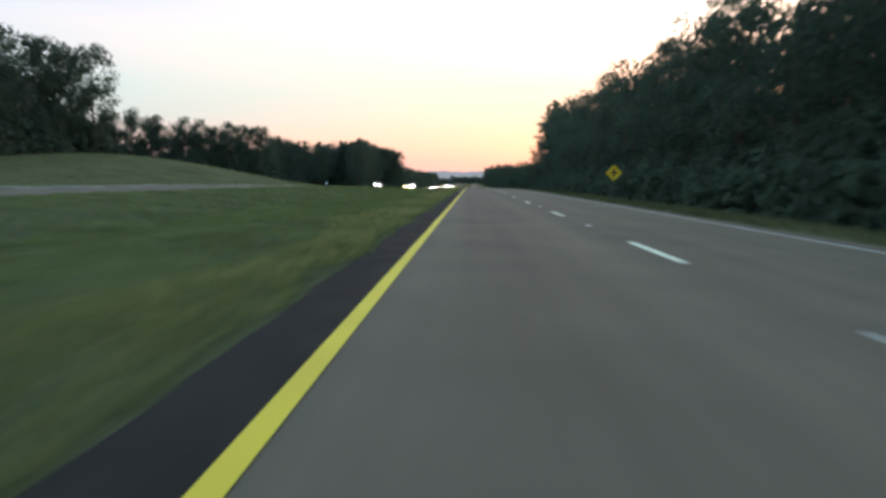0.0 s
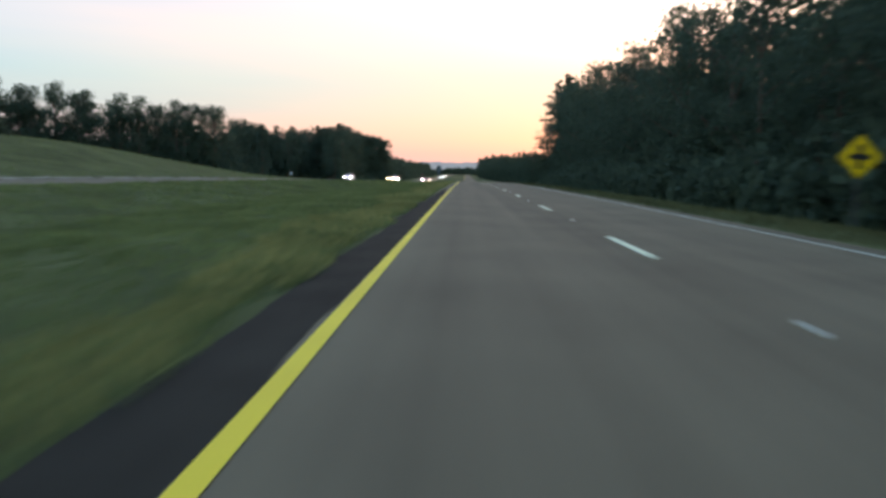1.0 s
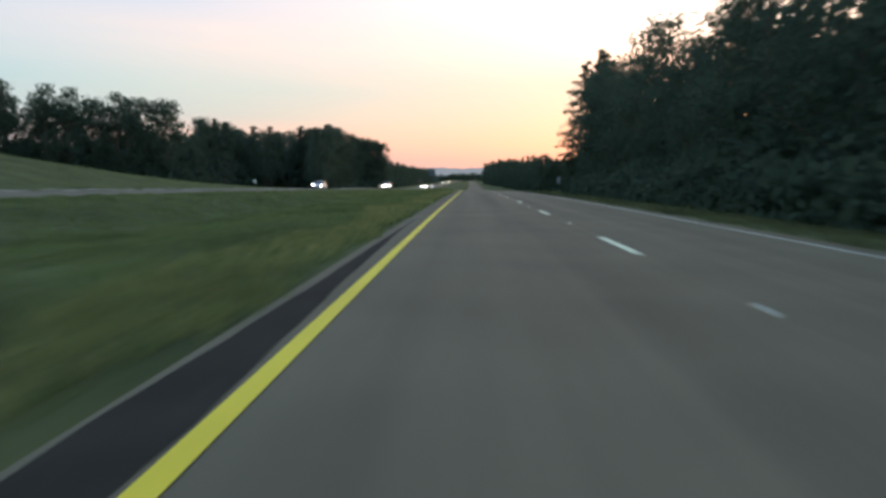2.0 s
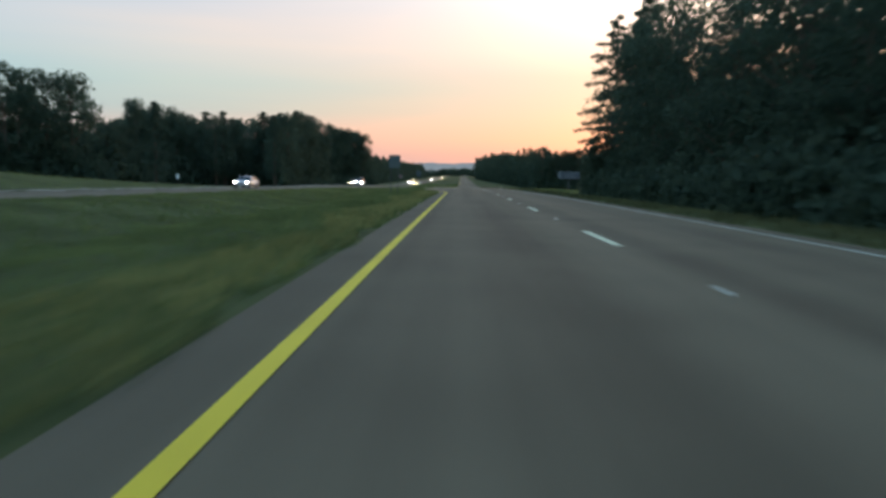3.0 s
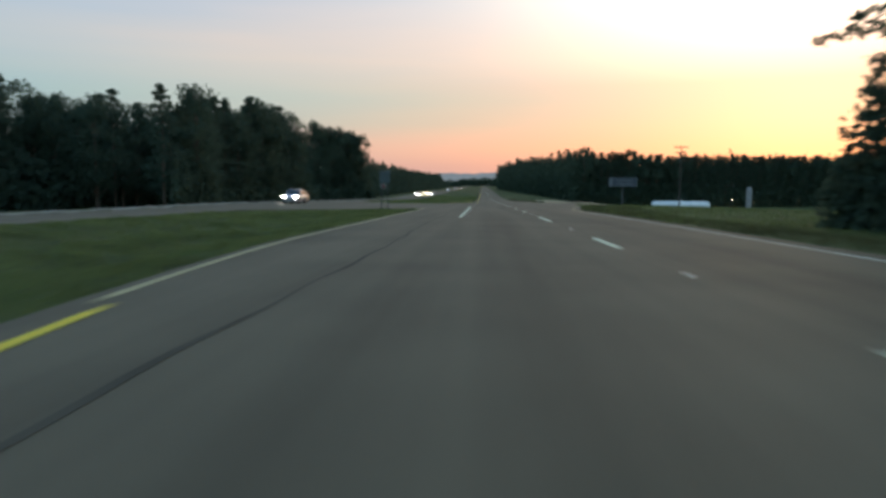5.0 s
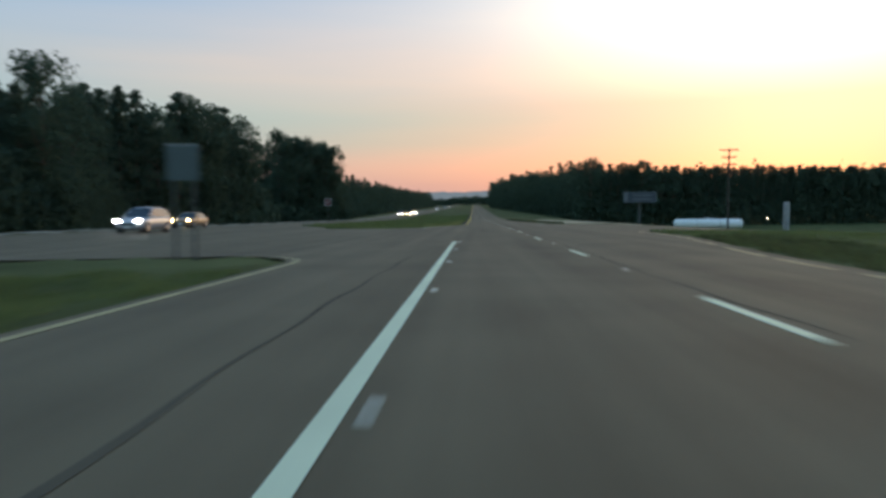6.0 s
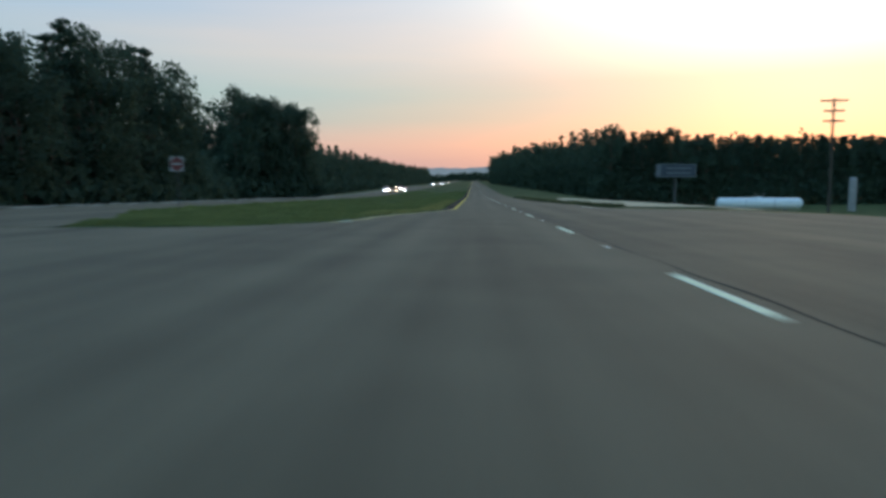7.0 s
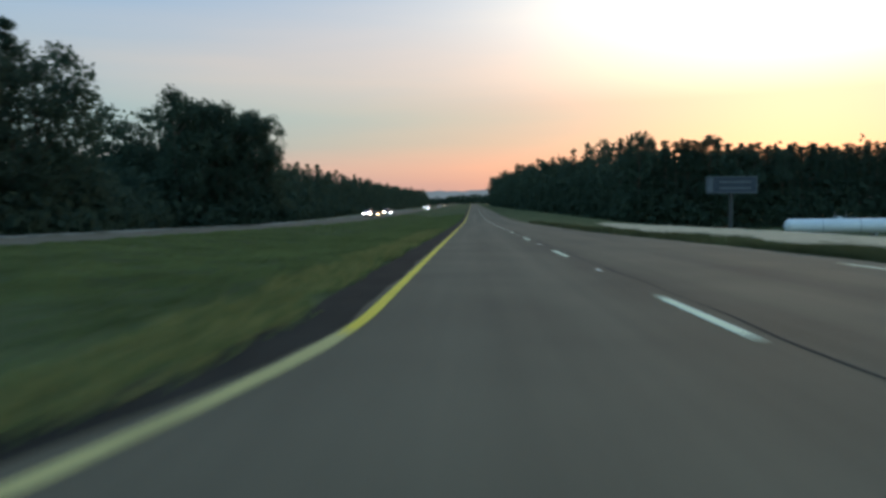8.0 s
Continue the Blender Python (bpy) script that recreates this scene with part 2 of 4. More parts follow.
def inner_edge(y):
    """Where the opposite carriageway's pavement ends on the median side, drawn in round the nose past the crossing."""
    y = np.asarray(y, float)
    return np.where(y >= 272.5, OTHER_IN + 7.0 * (1 - ease(y, 272.5, 296)), OTHER_IN)


def left_edge(y):
    """Where this carriageway's pavement ends on the median side."""
    y = np.asarray(y, float)
    e = -1.5 - 2.97 * ease(y, 160, 197)
    after = -0.92 - 3.2 * (1 - ease(y, 280, 296.8)) - 0.3 - 0.5 * ease(y, 290, 300)
    e = np.where(y > 240, after, e)
    nose_a = np.clip((y - 231.5) / 3.5, 0, 1)
    e = np.where((y > 231.5) & (y <= 235), -4.47 - 3.0 * (1 - np.sqrt(1 - nose_a**2)), e)
    e = np.where((y > 235) & (y < 272.5), OTHER_IN - 0.4, e)
    nose_b = np.clip((280.5 - y) / 8.0, 0, 1)
    e = np.where((y >= 272.5) & (y < 280.5), e - 6.5 * (1 - np.sqrt(1 - nose_b**2)), e)
    return e


def right_edge(y):
    """Where it ends on the field side, opening into the side road."""
    y = np.asarray(y, float)
    e = 7.0 + 3.4 * ease(y, 226, 256)
    e = np.where(y > 257, np.maximum(e, 10.3 + 56 * np.clip((y - 257) / 16, 0, 1) ** 3), e)
    e = np.where(y > 273, 66, e)
    e = np.where(y > 286, 8.9 + 57 * np.clip((302 - y) / 16, 0, 1) ** 3, e)
    return np.where(y > 302, 8.9 - 1.6 * ease(y, 302, 340), e)


def land_z(x, y):
    x, y = np.asarray(x, float), np.asarray(y, float)
    z = surface_z(x, y)
    z = z - 0.5 * np.exp(-((x + 10) / 4.2) ** 2) * (1 - ease(y, 205, 228) * (1 - ease(y, 285, 330)))
    z = z - 0.3 * ease(-x, 5.9, 7.4) * (1 - ease(-x, 11, 17)) * ease(y, 70, 110) * (1 - ease(y, 200, 222))
    z = z - 0.7 * ease(x, 8.5, 13.0) * (1 - ease(y, 225, 250)) - 2.2 * ease(x, 12, 55) * ease(y, 215, 300)
    z = z + 5.0 * np.exp(-((x + 70) / 26) ** 2 - ((y - 138) / 46) ** 2) * ease(-x, 31, 50)
    z = z + 0.5 * ease(-x, 30, 60) - 2.2 * ease(-x, 30, 54) * ease(y, 205, 255)
    z = z - 1.7 * ease(x, 20, 58) * ease(y, 310, 400)
    bump = 0.05 * np.sin(x * 1.7 + 0.6 * np.sin(y * 0.31)) * np.sin(y * 0.9 + x * 0.4) + 0.04 * np.sin(y * 2.1 + x * 2.9)
    return z + bump * (ease(-x, 2.5, 5) + ease(x, 8, 11)) * 0.8


def mesh_of(name, verts, faces, mat, smooth=False):
    me = bpy.data.meshes.new(name)
    me.from_pydata([tuple(v) for v in verts], [], [tuple(f) for f in faces])
    me.update()
    if smooth:
        me.polygons.foreach_set("use_smooth", [True] * len(me.polygons))
    for one in mat if isinstance(mat, (list, tuple)) else (mat,):
        me.materials.append(one)
    return me


def grid_faces(rows, cols):
    r, c = np.meshgrid(np.arange(rows - 1), np.arange(cols - 1), indexing="ij")
    a = (r * cols + c).ravel()
    return np.stack([a, a + 1, a + cols + 1, a + cols], 1)


def grid_mesh(name, xs, ys, z, mat):
    """xs and ys: arrays of one shape, rows by columns."""
    v = np.stack([xs.ravel(), ys.ravel(), z.ravel()], 1)
    return mesh_of(name, v.tolist(), grid_faces(*xs.shape).tolist(), mat, smooth=True)


col = np.concatenate([[-2500, -1500, -800, -450, -280, -200, -150, -120], np.arange(-100, -32, 4.0), np.arange(-31, -2, 0.75), np.arange(-2, 8.5, 0.5),
                      np.arange(8.5, 16, 0.75), np.arange(17, 90, 4.0), [100, 130, 180, 260, 400, 700, 1300, 2500]])
row = np.concatenate([[-400, -120, -60, -30], np.arange(-15, 345, 1.0), np.arange(346, 520, 6.0), np.arange(530, 1000, 30.0), [1100, 1300, 1600, 2000, 2600, 3500, 4500]])
GX, GY = np.meshgrid(col, row)
GZ = land_z(GX, GY)
paved = ((GX > left_edge(GY) + 0.2) & (GX < right_edge(GY) - 0.2)) | ((GX > OTHER_OUT + 0.2) & (GX < inner_edge(GY) - 0.2))
GZ = np.where(paved, GZ - 0.3, GZ + 0.02)
ground = tagged(new("ground", grid_mesh("ground", GX, GY, GZ, GRASS)), "green roadside grass over gently rolling ground", "ground", kind="structure")

# ---- carriageways ----
ry = np.concatenate([np.arange(-60, 160, 2.0), np.arange(160, 345, 0.4), np.arange(346, 620, 6.0), np.arange(630, 2600, 40.0)])
steps = np.linspace(0, 1, 25)
RX = left_edge(ry)[:, None] + (right_edge(ry) - left_edge(ry))[:, None] * steps[None]
RY = np.repeat(ry[:, None], 25, 1)
road_z = surface_z(RX, RY) - 2.2 * ease(RX, 12, 55) * ease(RY, 215, 300)
road = tagged(new("road", grid_mesh("road", RX, RY, road_z + 0.03, ASPHALT)), "worn grey asphalt carriageway with a crossing", "road", kind="structure")

OX = OTHER_OUT + (inner_edge(ry) - OTHER_OUT)[:, None] * np.linspace(0, 1, 9)[None]
OY = np.repeat(ry[:, None], 9, 1)
tagged(new("road_opposite", grid_mesh("road_opposite", OX, OY, surface_z(OX, OY) + 0.035, ASPHALT)), "grey asphalt carriageway for oncoming traffic", "road", kind="structure")


def ribbon(name, ys, centre, width, lift, mat, label, level=surface_z, cols=2):
    """A band laid along the road: centre(y) and width(y) in metres."""
    ys = np.asarray(ys, float)
    c, w = centre(ys), width(ys)
    X = c[:, None] + w[:, None] * np.linspace(-0.5, 0.5, cols)[None]
    Y = np.repeat(ys[:, None], cols, 1)
    return tagged(new(name, grid_mesh(name, X, Y, level(X, Y) + lift, mat)), label, "road marking", kind="structure")


def flat(v):
    return lambda y: np.full_like(np.asarray(y, float), v)


def rough_width(base, amount, seed):
    return lambda y: base + amount * (np.sin(y * 0.83 + seed) * 0.5 + np.sin(y * 2.3 + seed * 3) * 0.3 + np.sin(y * 5.9 + seed) * 0.2)


LINE_Z = 0.037
ribbon("white_edge_line", np.arange(291.5, 304, 0.3), lambda y: right_edge(y) - 0.9, flat(0.14), 0.036, WHITE, "white painted line round the corner of the side road", level=lambda X, Y: surface_z(X, Y) - 2.2 * ease(X, 12, 55) * ease(Y, 215, 300))
ribbon("nose_paint", np.arange(277.4, 278.25, 0.2), lambda y: left_edge(y) + 0.42, flat(0.3), 0.0375, WHITE, "worn pale paint patch on the median nose")
yellow_x = lambda y: left_edge(y) + 0.585 + 0.035 * ease(y, 92, 112) * (1 - ease(y, 136, 150)) - 0.28 * ease(y, 175, 200)
ribbon("yellow_edge_line", np.arange(-20, 186, 0.5), yellow_x, flat(0.13), LINE_Z, YELLOW, "yellow painted line along the median shoulder")
ribbon("pale_edge_line", np.concatenate([np.arange(186, 231.5, 0.5), np.arange(231.5, 234.95, 0.12)]), lambda y: left_edge(y) + 0.25, flat(0.12), LINE_Z, CREAM, "worn pale line along the turning lane")
ribbon("yellow_edge_line", np.concatenate([np.arange(295.4, 345, 0.4), np.arange(346, 1200, 8.0)]), lambda y: -0.92 - 3.2 * (1 - ease(y, 280, 296.8)), flat(0.15), LINE_Z, YELLOW, "yellow painted line along the median shoulder")
ribbon("pale_edge_line", np.arange(288.0, 295.7, 0.3), lambda y: -0.92 - 3.2 * (1 - ease(y, 280, 296.8)), rough_width(0.17, 0.03, 3.0), LINE_Z - 0.0015, OLD_YELLOW, "worn faded yellow line round the median nose")
ribbon("pale_edge_line", np.arange(276.5, 288.2, 0.3), lambda y: left_edge(y) + 0.3 + 0.14 * (1 - ease(y, 283, 288.2)), rough_width(0.24, 0.05, 3.0), LINE_Z, OLD_YELLOW, "worn faded yellow line round the median nose")
ribbon("white_edge_line", np.arange(-20, 222, 1.0), flat(6.37), rough_width(0.115, 0.02, 5.0), LINE_Z, OLD_WHITE, "worn white painted line along the right shoulder")
for y0, y1 in ((222, 228.6), (229.4, 233.0), (233.5, 239.2), (240.1, 242.4), (243.0, 247.6), (248.2, 250.0), (250.5, 255.6), (256.2, 262.4)):
    ribbon("white_edge_line", np.arange(y0, y1, 0.3), lambda y: np.maximum(6.37, right_edge(y) - 0.55), rough_width(0.12, 0.05, y0), LINE_Z, CREAM, "worn broken pale line curving into the side road")
ribbon("turning_lane_line", np.arange(211.4, 244.6, 0.5), flat(-0.92), flat(0.15), LINE_Z, WHITE, "solid white line beside the turning lane")
ribbon("shoulder", np.arange(-20, 92, 0.25), lambda y: left_edge(y) + 0.24 + 0.03 * np.sin(y * 0.27), lambda y: rough_width(0.58, 0.1, 1.0)(y) * (1 - ease(y, 66, 92) * 0.97), 0.033, SHOULDER, "dark crumbling asphalt shoulder along the grass")
ribbon("shoulder", np.concatenate([np.arange(289, 345, 0.3), np.arange(346, 900, 8.0)]), lambda y: -1.42 - 3.2 * (1 - ease(y, 280, 296.8)), lambda y: rough_width(0.7, 0.12, 2.0)(y) * (0.3 + 0.7 * ease(y, 289, 295)), 0.033, SHOULDER, "dark crumbling asphalt shoulder along the grass")
ribbon("gravel_strip", np.arange(301, 372, 1.0), lambda y: 15.2 + 0.2 * np.sin(y * 0.21), lambda y: (9.4 + 0.5 * np.sin(y * 0.5)) * (1 - 0.75 * ease(y, 335, 371)), 0.07, GRAVEL, "pale gravel track beside the road", level=land_z, cols=6)
ribbon("far_verge", np.concatenate([np.arange(-60, 345, 1.0), np.arange(346, 640, 8.0)]), flat(-29.6), lambda y: 2.6 + 0.4 * np.sin(y * 0.4), 0.07, DRY_VERGE, "pale dry verge beside the far carriageway", level=land_z, cols=5)

for cx, y0, y1, wide, seam in ((2.95, 222, 340, 0.03, TAR), (6.75, -20, 226, 0.03, TAR), (-1.85, 180, 234, 0.055, FAINT_SEAM)):
    ribbon("tar_seam", np.arange(y0, y1, 0.7), lambda y, cx=cx: cx + 0.05 * np.sin(y * 0.31 + cx) + 0.03 * np.sin(y * 1.7), lambda y, wide=wide: wide * (1 + 0.4 * np.sin(y * 0.9)), 0.034, seam, "dark tar seam in the asphalt")

PERIOD, DASH = 12.19, 3.05
dash_mesh = mesh_of("lane_dash", [(-0.075, -DASH / 2, 0), (0.075, -DASH / 2, 0), (0.075, DASH / 2, 0), (-0.075, DASH / 2, 0), (-0.065, -DASH / 2 + 0.02, 0.004), (0.065, -DASH / 2 + 0.02, 0.004), (0.065, DASH / 2 - 0.02, 0.004), (-0.065, DASH / 2 - 0.02, 0.004)],
                    [(4, 5, 6, 7), (0, 1, 5, 4), (1, 2, 6, 5), (2, 3, 7, 6), (3, 0, 4, 7)], WHITE)
dash_spots = [-0.37 + PERIOD * k for k in range(-1, 17)] + [208.2] + [3.96 + PERIOD * k for k in range(17, 60)]
for y in dash_spots:
    d = new("lane_dash", dash_mesh)
    d.matrix_world = pose(2.71, y, float(surface_z(2.71, y)) + 0.036, math.degrees(math.atan2(float(swell(y + 1) - swell(y - 1)), 2)))
    tagged(d, "white painted dash between the two lanes", "road marking", "lane dashes", "structure")


def boxy(name, size, bevel, mat, parent=None, at=(0, 0, 0), label="", turn=(0, 0, 0)):
    bm = bmesh.new()
    bmesh.ops.create_cube(bm, size=1.0)
    bmesh.ops.scale(bm, vec=size, verts=bm.verts)
    if bevel:
        bmesh.ops.bevel(bm, geom=bm.edges[:], offset=bevel, segments=2, affect="EDGES")
    return part(name, bm, mat, parent, label, pose(*at, *turn))


def part(name, bm, mat, parent=None, label="", m=None):
    """Links a bmesh as one mesh object, under a thing or a part."""
    me = bpy.data.meshes.new(name)
    bm.to_mesh(me)
    bm.free()
    for one in mat if isinstance(mat, (list, tuple)) else (mat,):
        me.materials.append(one)
    ob = new(name, me)
    if parent:
        ob.parent = parent
    if m is not None:
        ob.matrix_basis = m
    if label:
        ob["label"] = label
    return ob


def tube(bm, a, b, r0, r1, sides=8, caps=True):
    """A tapered round bar between two points."""
    a, b = Vector(a), Vector(b)
    m = Matrix.Translation((a + b) / 2) @ (b - a).to_track_quat("Z", "Y").to_matrix().to_4x4()
    bmesh.ops.create_cone(bm, cap_ends=caps, segments=sides, radius1=r0, radius2=r1, depth=(b - a).length, matrix=m)


def land(x, y):
    return float(land_z(x, y))


def smooth(ob):
    ob.data.polygons.foreach_set("use_smooth", [True] * len(ob.data.polygons))
    return ob


def reflector():
    bm = bmesh.new()
    bmesh.ops.create_cube(bm, size=1.0)
    for v in bm.verts:
        k = 0.6 if v.co.z > 0 else 1.0
        v.co = Vector((v.co.x * 0.1, v.co.y * 0.1 * k, v.co.z * 0.018 + 0.009))
    return part("road_reflector", bm, REFLECTOR)


stud = tagged(reflector(), "small pale raised reflector on the asphalt", "reflector", "road reflectors")
stud.matrix_world = pose(2.71, -0.37 + PERIOD / 2, float(swell(-0.37 + PERIOD / 2)) + 0.032)
for y in [-0.37 + PERIOD * (k + 0.5) for k in range(1, 17)] + [3.96 + PERIOD * (k + 0.5) for k in range(17, 32)]:
    copy_thing(stud, pose(2.71, y, float(swell(y)) + 0.032))
for k in range(6):
    copy_thing(stud, pose(-0.72, 213.6 + 6.1 * k, float(swell(213.6 + 6.1 * k)) + 0.032))

# ---- trees ----
def leaf_cloud(rng, centres, radii, per, size, flat_z=0.75):
    """Small leaf sprays, each a bent quad, scattered in soft balls."""
    centres, radii = np.asarray(centres), np.asarray(radii)
    n = len(centres) * per
    d = rng.normal(size=(n, 3))
    d /= np.linalg.norm(d, axis=1)[:, None]
    rad = rng.uniform(0.25, 1.0, n) ** 0.6
    p = np.repeat(centres, per, 0) + d * (rad * np.repeat(radii, per))[:, None] * (1, 1, flat_z)
    u = rng.normal(size=(n, 3))
    u /= np.linalg.norm(u, axis=1)[:, None]
    w = np.cross(u, rng.normal(size=(n, 3)))
    w /= np.linalg.norm(w, axis=1)[:, None]
    s = rng.uniform(0.6, 1.3, n)[:, None] * size
    v = np.stack([p - u * s, p + w * s * 0.55, p + u * s, p - w * s * 0.55], 1).reshape(-1, 3)
    f = np.arange(n * 4).reshape(-1, 4)
    return v, f


def broad_tree(seed, height, spread, low, sprays=80, leaf=0.19, clumps=46):
    rng = np.random.default_rng(seed)
    base = new("tree")
    bm = bmesh.new()
    top = height * 0.72
    lean = rng.uniform(-0.4, 0.4, 2)
    knots = [Vector((lean[0] * k * k, lean[1] * k * k, top * k)) for k in (0, 0.33, 0.66, 1.0)]
    r = height * 0.014
    for a, b, k in zip(knots, knots[1:], range(3)):
        tube(bm, a, b, r * (1.25 - 0.33 * k), r * (0.92 - 0.33 * k))
    centres, radii = [], []
    for k in range(clumps):
        h = rng.uniform(low, 0.97)
        prof = math.sin(math.pi * min(1, max(0.12, (h - low * 0.6) / (1.04 - low * 0.6)) ** 0.8)) * spread
        a = rng.uniform(0, 2 * math.pi)
        reach = prof * rng.uniform(0.15, 1.0) ** 0.75
        tip = Vector((math.cos(a) * reach, math.sin(a) * reach, height * h))
        root = Vector((lean[0] * 0.4, lean[1] * 0.4, height * max(0.12, min(0.7, h - 0.16))))
        if k < 12:
            tube(bm, root, tip, r * 0.4, r * 0.1, 5, False)
        centres.append(tip)
        radii.append(rng.uniform(0.75, 1.3) * height * 0.082)
    part("trunk", bm, BARK, base)
    v, f = leaf_cloud(rng, [tuple(c) for c in centres], radii, sprays, leaf)
    crown = new("crown", mesh_of("crown", v.tolist(), f.tolist(), LEAF))
    crown.parent = base
    return base


def pine_tree(seed, height, spread, low, sprays=70, leaf=0.17):
    rng = np.random.default_rng(seed)
    base = new("pine")
    bm = bmesh.new()
    r = height * 0.011
    tube(bm, (0, 0, 0), (0.1, 0.1, height * 0.5), r, r * 0.7)
    tube(bm, (0.1, 0.1, height * 0.5), (0, 0, height * 0.98), r * 0.7, r * 0.12)
    centres, radii = [], []
    for k in range(42):
        h = low + (1 - low) * (k + rng.uniform(0, 1)) / 42
        reach = spread * (1 - (h - low) / (1.03 - low)) ** 0.7 * rng.uniform(0.55, 1.1) + 0.25
        a = k * 2.4 + rng.uniform(-0.4, 0.4)
        root = Vector((0, 0, height * h))
        tip = root + Vector((math.cos(a) * reach, math.sin(a) * reach, reach * rng.uniform(-0.3, 0.22)))
        tube(bm, root, tip, r * 0.25, r * 0.06, 4, False)
        for q in (0.45, 0.72, 1.0):
            centres.append(tuple(root.lerp(tip, q)))
            radii.append((0.35 + 0.45 * reach / spread) * height * 0.058 + 0.2)
    part("trunk", bm, BARK, base)
    v, f = leaf_cloud(rng, centres, radii, sprays * 2 // 5, leaf, 0.6)
    crown = new("crown", mesh_of("crown", v.tolist(), f.tolist(), NEEDLE))
    crown.parent = base
    return base


def edge_pine(seed, height, spread, low):
    """A pine at a wood's open edge: long level boughs in layers, with tufts of needles along them."""
    rng = np.random.default_rng(seed)
    base = new("pine")
    bm = bmesh.new()
    r = height * 0.012
    tube(bm, (0, 0, 0), (0.15, 0.1, height * 0.5), r, r * 0.7, 10)
    tube(bm, (0.15, 0.1, height * 0.5), (0, 0, height * 0.98), r * 0.7, r * 0.12, 8)
    centres, radii = [], []
    for k in range(58):
        h = low + (1 - low) * (k + rng.uniform(0, 1)) / 58
        reach = spread * max(0.12, 1 - ((h - 0.32) / 0.72) ** 2 if h > 0.32 else 0.72 + 0.9 * h) * rng.uniform(0.6, 1.08)
        a = k * 2.4 + rng.uniform(-0.5, 0.5)
        root = Vector((0.1, 0.05, height * h))
        rise = reach * rng.uniform(-0.22, 0.1)
        tip = root + Vector((math.cos(a) * reach, math.sin(a) * reach, rise))
        mid = root.lerp(tip, 0.55) + Vector((0, 0, 0.06 * reach))
        tube(bm, root, mid, r * 0.26, r * 0.14, 5, False)
        tube(bm, mid, tip, r * 0.14, r * 0.05, 4, False)
        for q in (0.34, 0.5, 0.66, 0.82, 0.98):
            at = root.lerp(mid, q / 0.55) if q < 0.55 else mid.lerp(tip, (q - 0.55) / 0.45)
            for side in (-1, 1):
                off = side * 0.16 * reach * (1.15 - q)
                centres.append((at.x - math.sin(a) * off, at.y + math.cos(a) * off, at.z + rng.uniform(-0.1, 0.15)))
                radii.append(rng.uniform(0.4, 0.72))
    part("trunk", bm, BARK, base)
    v, f = leaf_cloud(rng, centres, radii, 19, 0.18, 0.5)
    crown = new("crown", mesh_of("crown", v.tolist(), f.tolist(), NEEDLE))
    crown.parent = base
    return base


EDGE = [edge_pine(201 + k, 26, 6.6, 0.06 + 0.03 * k) for k in range(2)]
BROAD = [broad_tree(11 + k, 18, 4.6 + 0.4 * (k % 3), 0.2 + 0.06 * (k % 2)) for k in range(5)]
PINES = [pine_tree(41 + k, 20, 3.4 + 0.4 * k, 0.22 + 0.08 * k, 76, 0.21) for k in range(4)]
TALL = [broad_tree(71 + k, 26, 5.2 + 0.5 * k, 0.18, 72, 0.335, 54) for k in range(4)] + [pine_tree(81 + k, 28, 4.2, 0.2, 60, 0.31) for k in range(2)]
FAR = [broad_tree(91 + k, 18, 4.8, 0.16, 30, 0.36) for k in range(3)] + [pine_tree(95 + k, 20, 2.5, 0.2, 30, 0.28) for k in range(4)]
DEEP_TALL = [broad_tree(171 + k, 26, 5.4, 0.14, 25, 0.55, 30) for k in range(3)]
DEEP_LOW = [broad_tree(191 + k, 18, 4.8, 0.12, 24, 0.42, 30) for k in range(3)] + [pine_tree(195, 20, 3.6, 0.2, 16, 0.34)]
DEEP_FAR = [broad_tree(181 + k, 18, 4.6, 0.12, 11, 0.72, 26) for k in range(3)] + [pine_tree(185 + k, 20, 2.8, 0.15, 8, 0.45) for k in range(3)]
placed = set()
BROAD_LABEL = "dark green broadleaf tree in a dense roadside wood"
PINE_LABEL = "dark green pine with level boughs at the wood's edge"
trng = random.Random(5)


def plant(ob, x, y, size, turn, group):
    m = pose(x, y, land(x, y) - 0.1, 0, 0, turn) @ Matrix.Diagonal((size * trng.uniform(0.9, 1.12), size * trng.uniform(0.9, 1.12), size, 1))
    if ob.name in placed:
        t = copy_thing(ob, m)
        t.matrix_basis = m
    else:
        placed.add(ob.name)
        t = ob
        t.matrix_world = m
    return tagged(t, PINE_LABEL if ob.name.startswith("pine") else BROAD_LABEL, "tree", group)


def front(points, step, rows, gap, away, pick, sizes, group):
    """Rows of trees along a line of corners; away: the way the wood lies behind it."""
    for (x0, y0), (x1, y1) in zip(points, points[1:]):
        n = max(1, round(math.hypot(x1 - x0, y1 - y0) / step))
        for r in range(rows):
            for k in range(n):
                u = (k + trng.uniform(0.1, 0.9)) / n
                x = x0 + (x1 - x0) * u + away[0] * gap * r + trng.uniform(-1, 1) * 0.8
                y = y0 + (y1 - y0) * u + away[1] * gap * r + trng.uniform(-1, 1) * 0.8
                plant(trng.choice(pick), x, y, trng.uniform(*sizes), trng.uniform(0, 360), group)


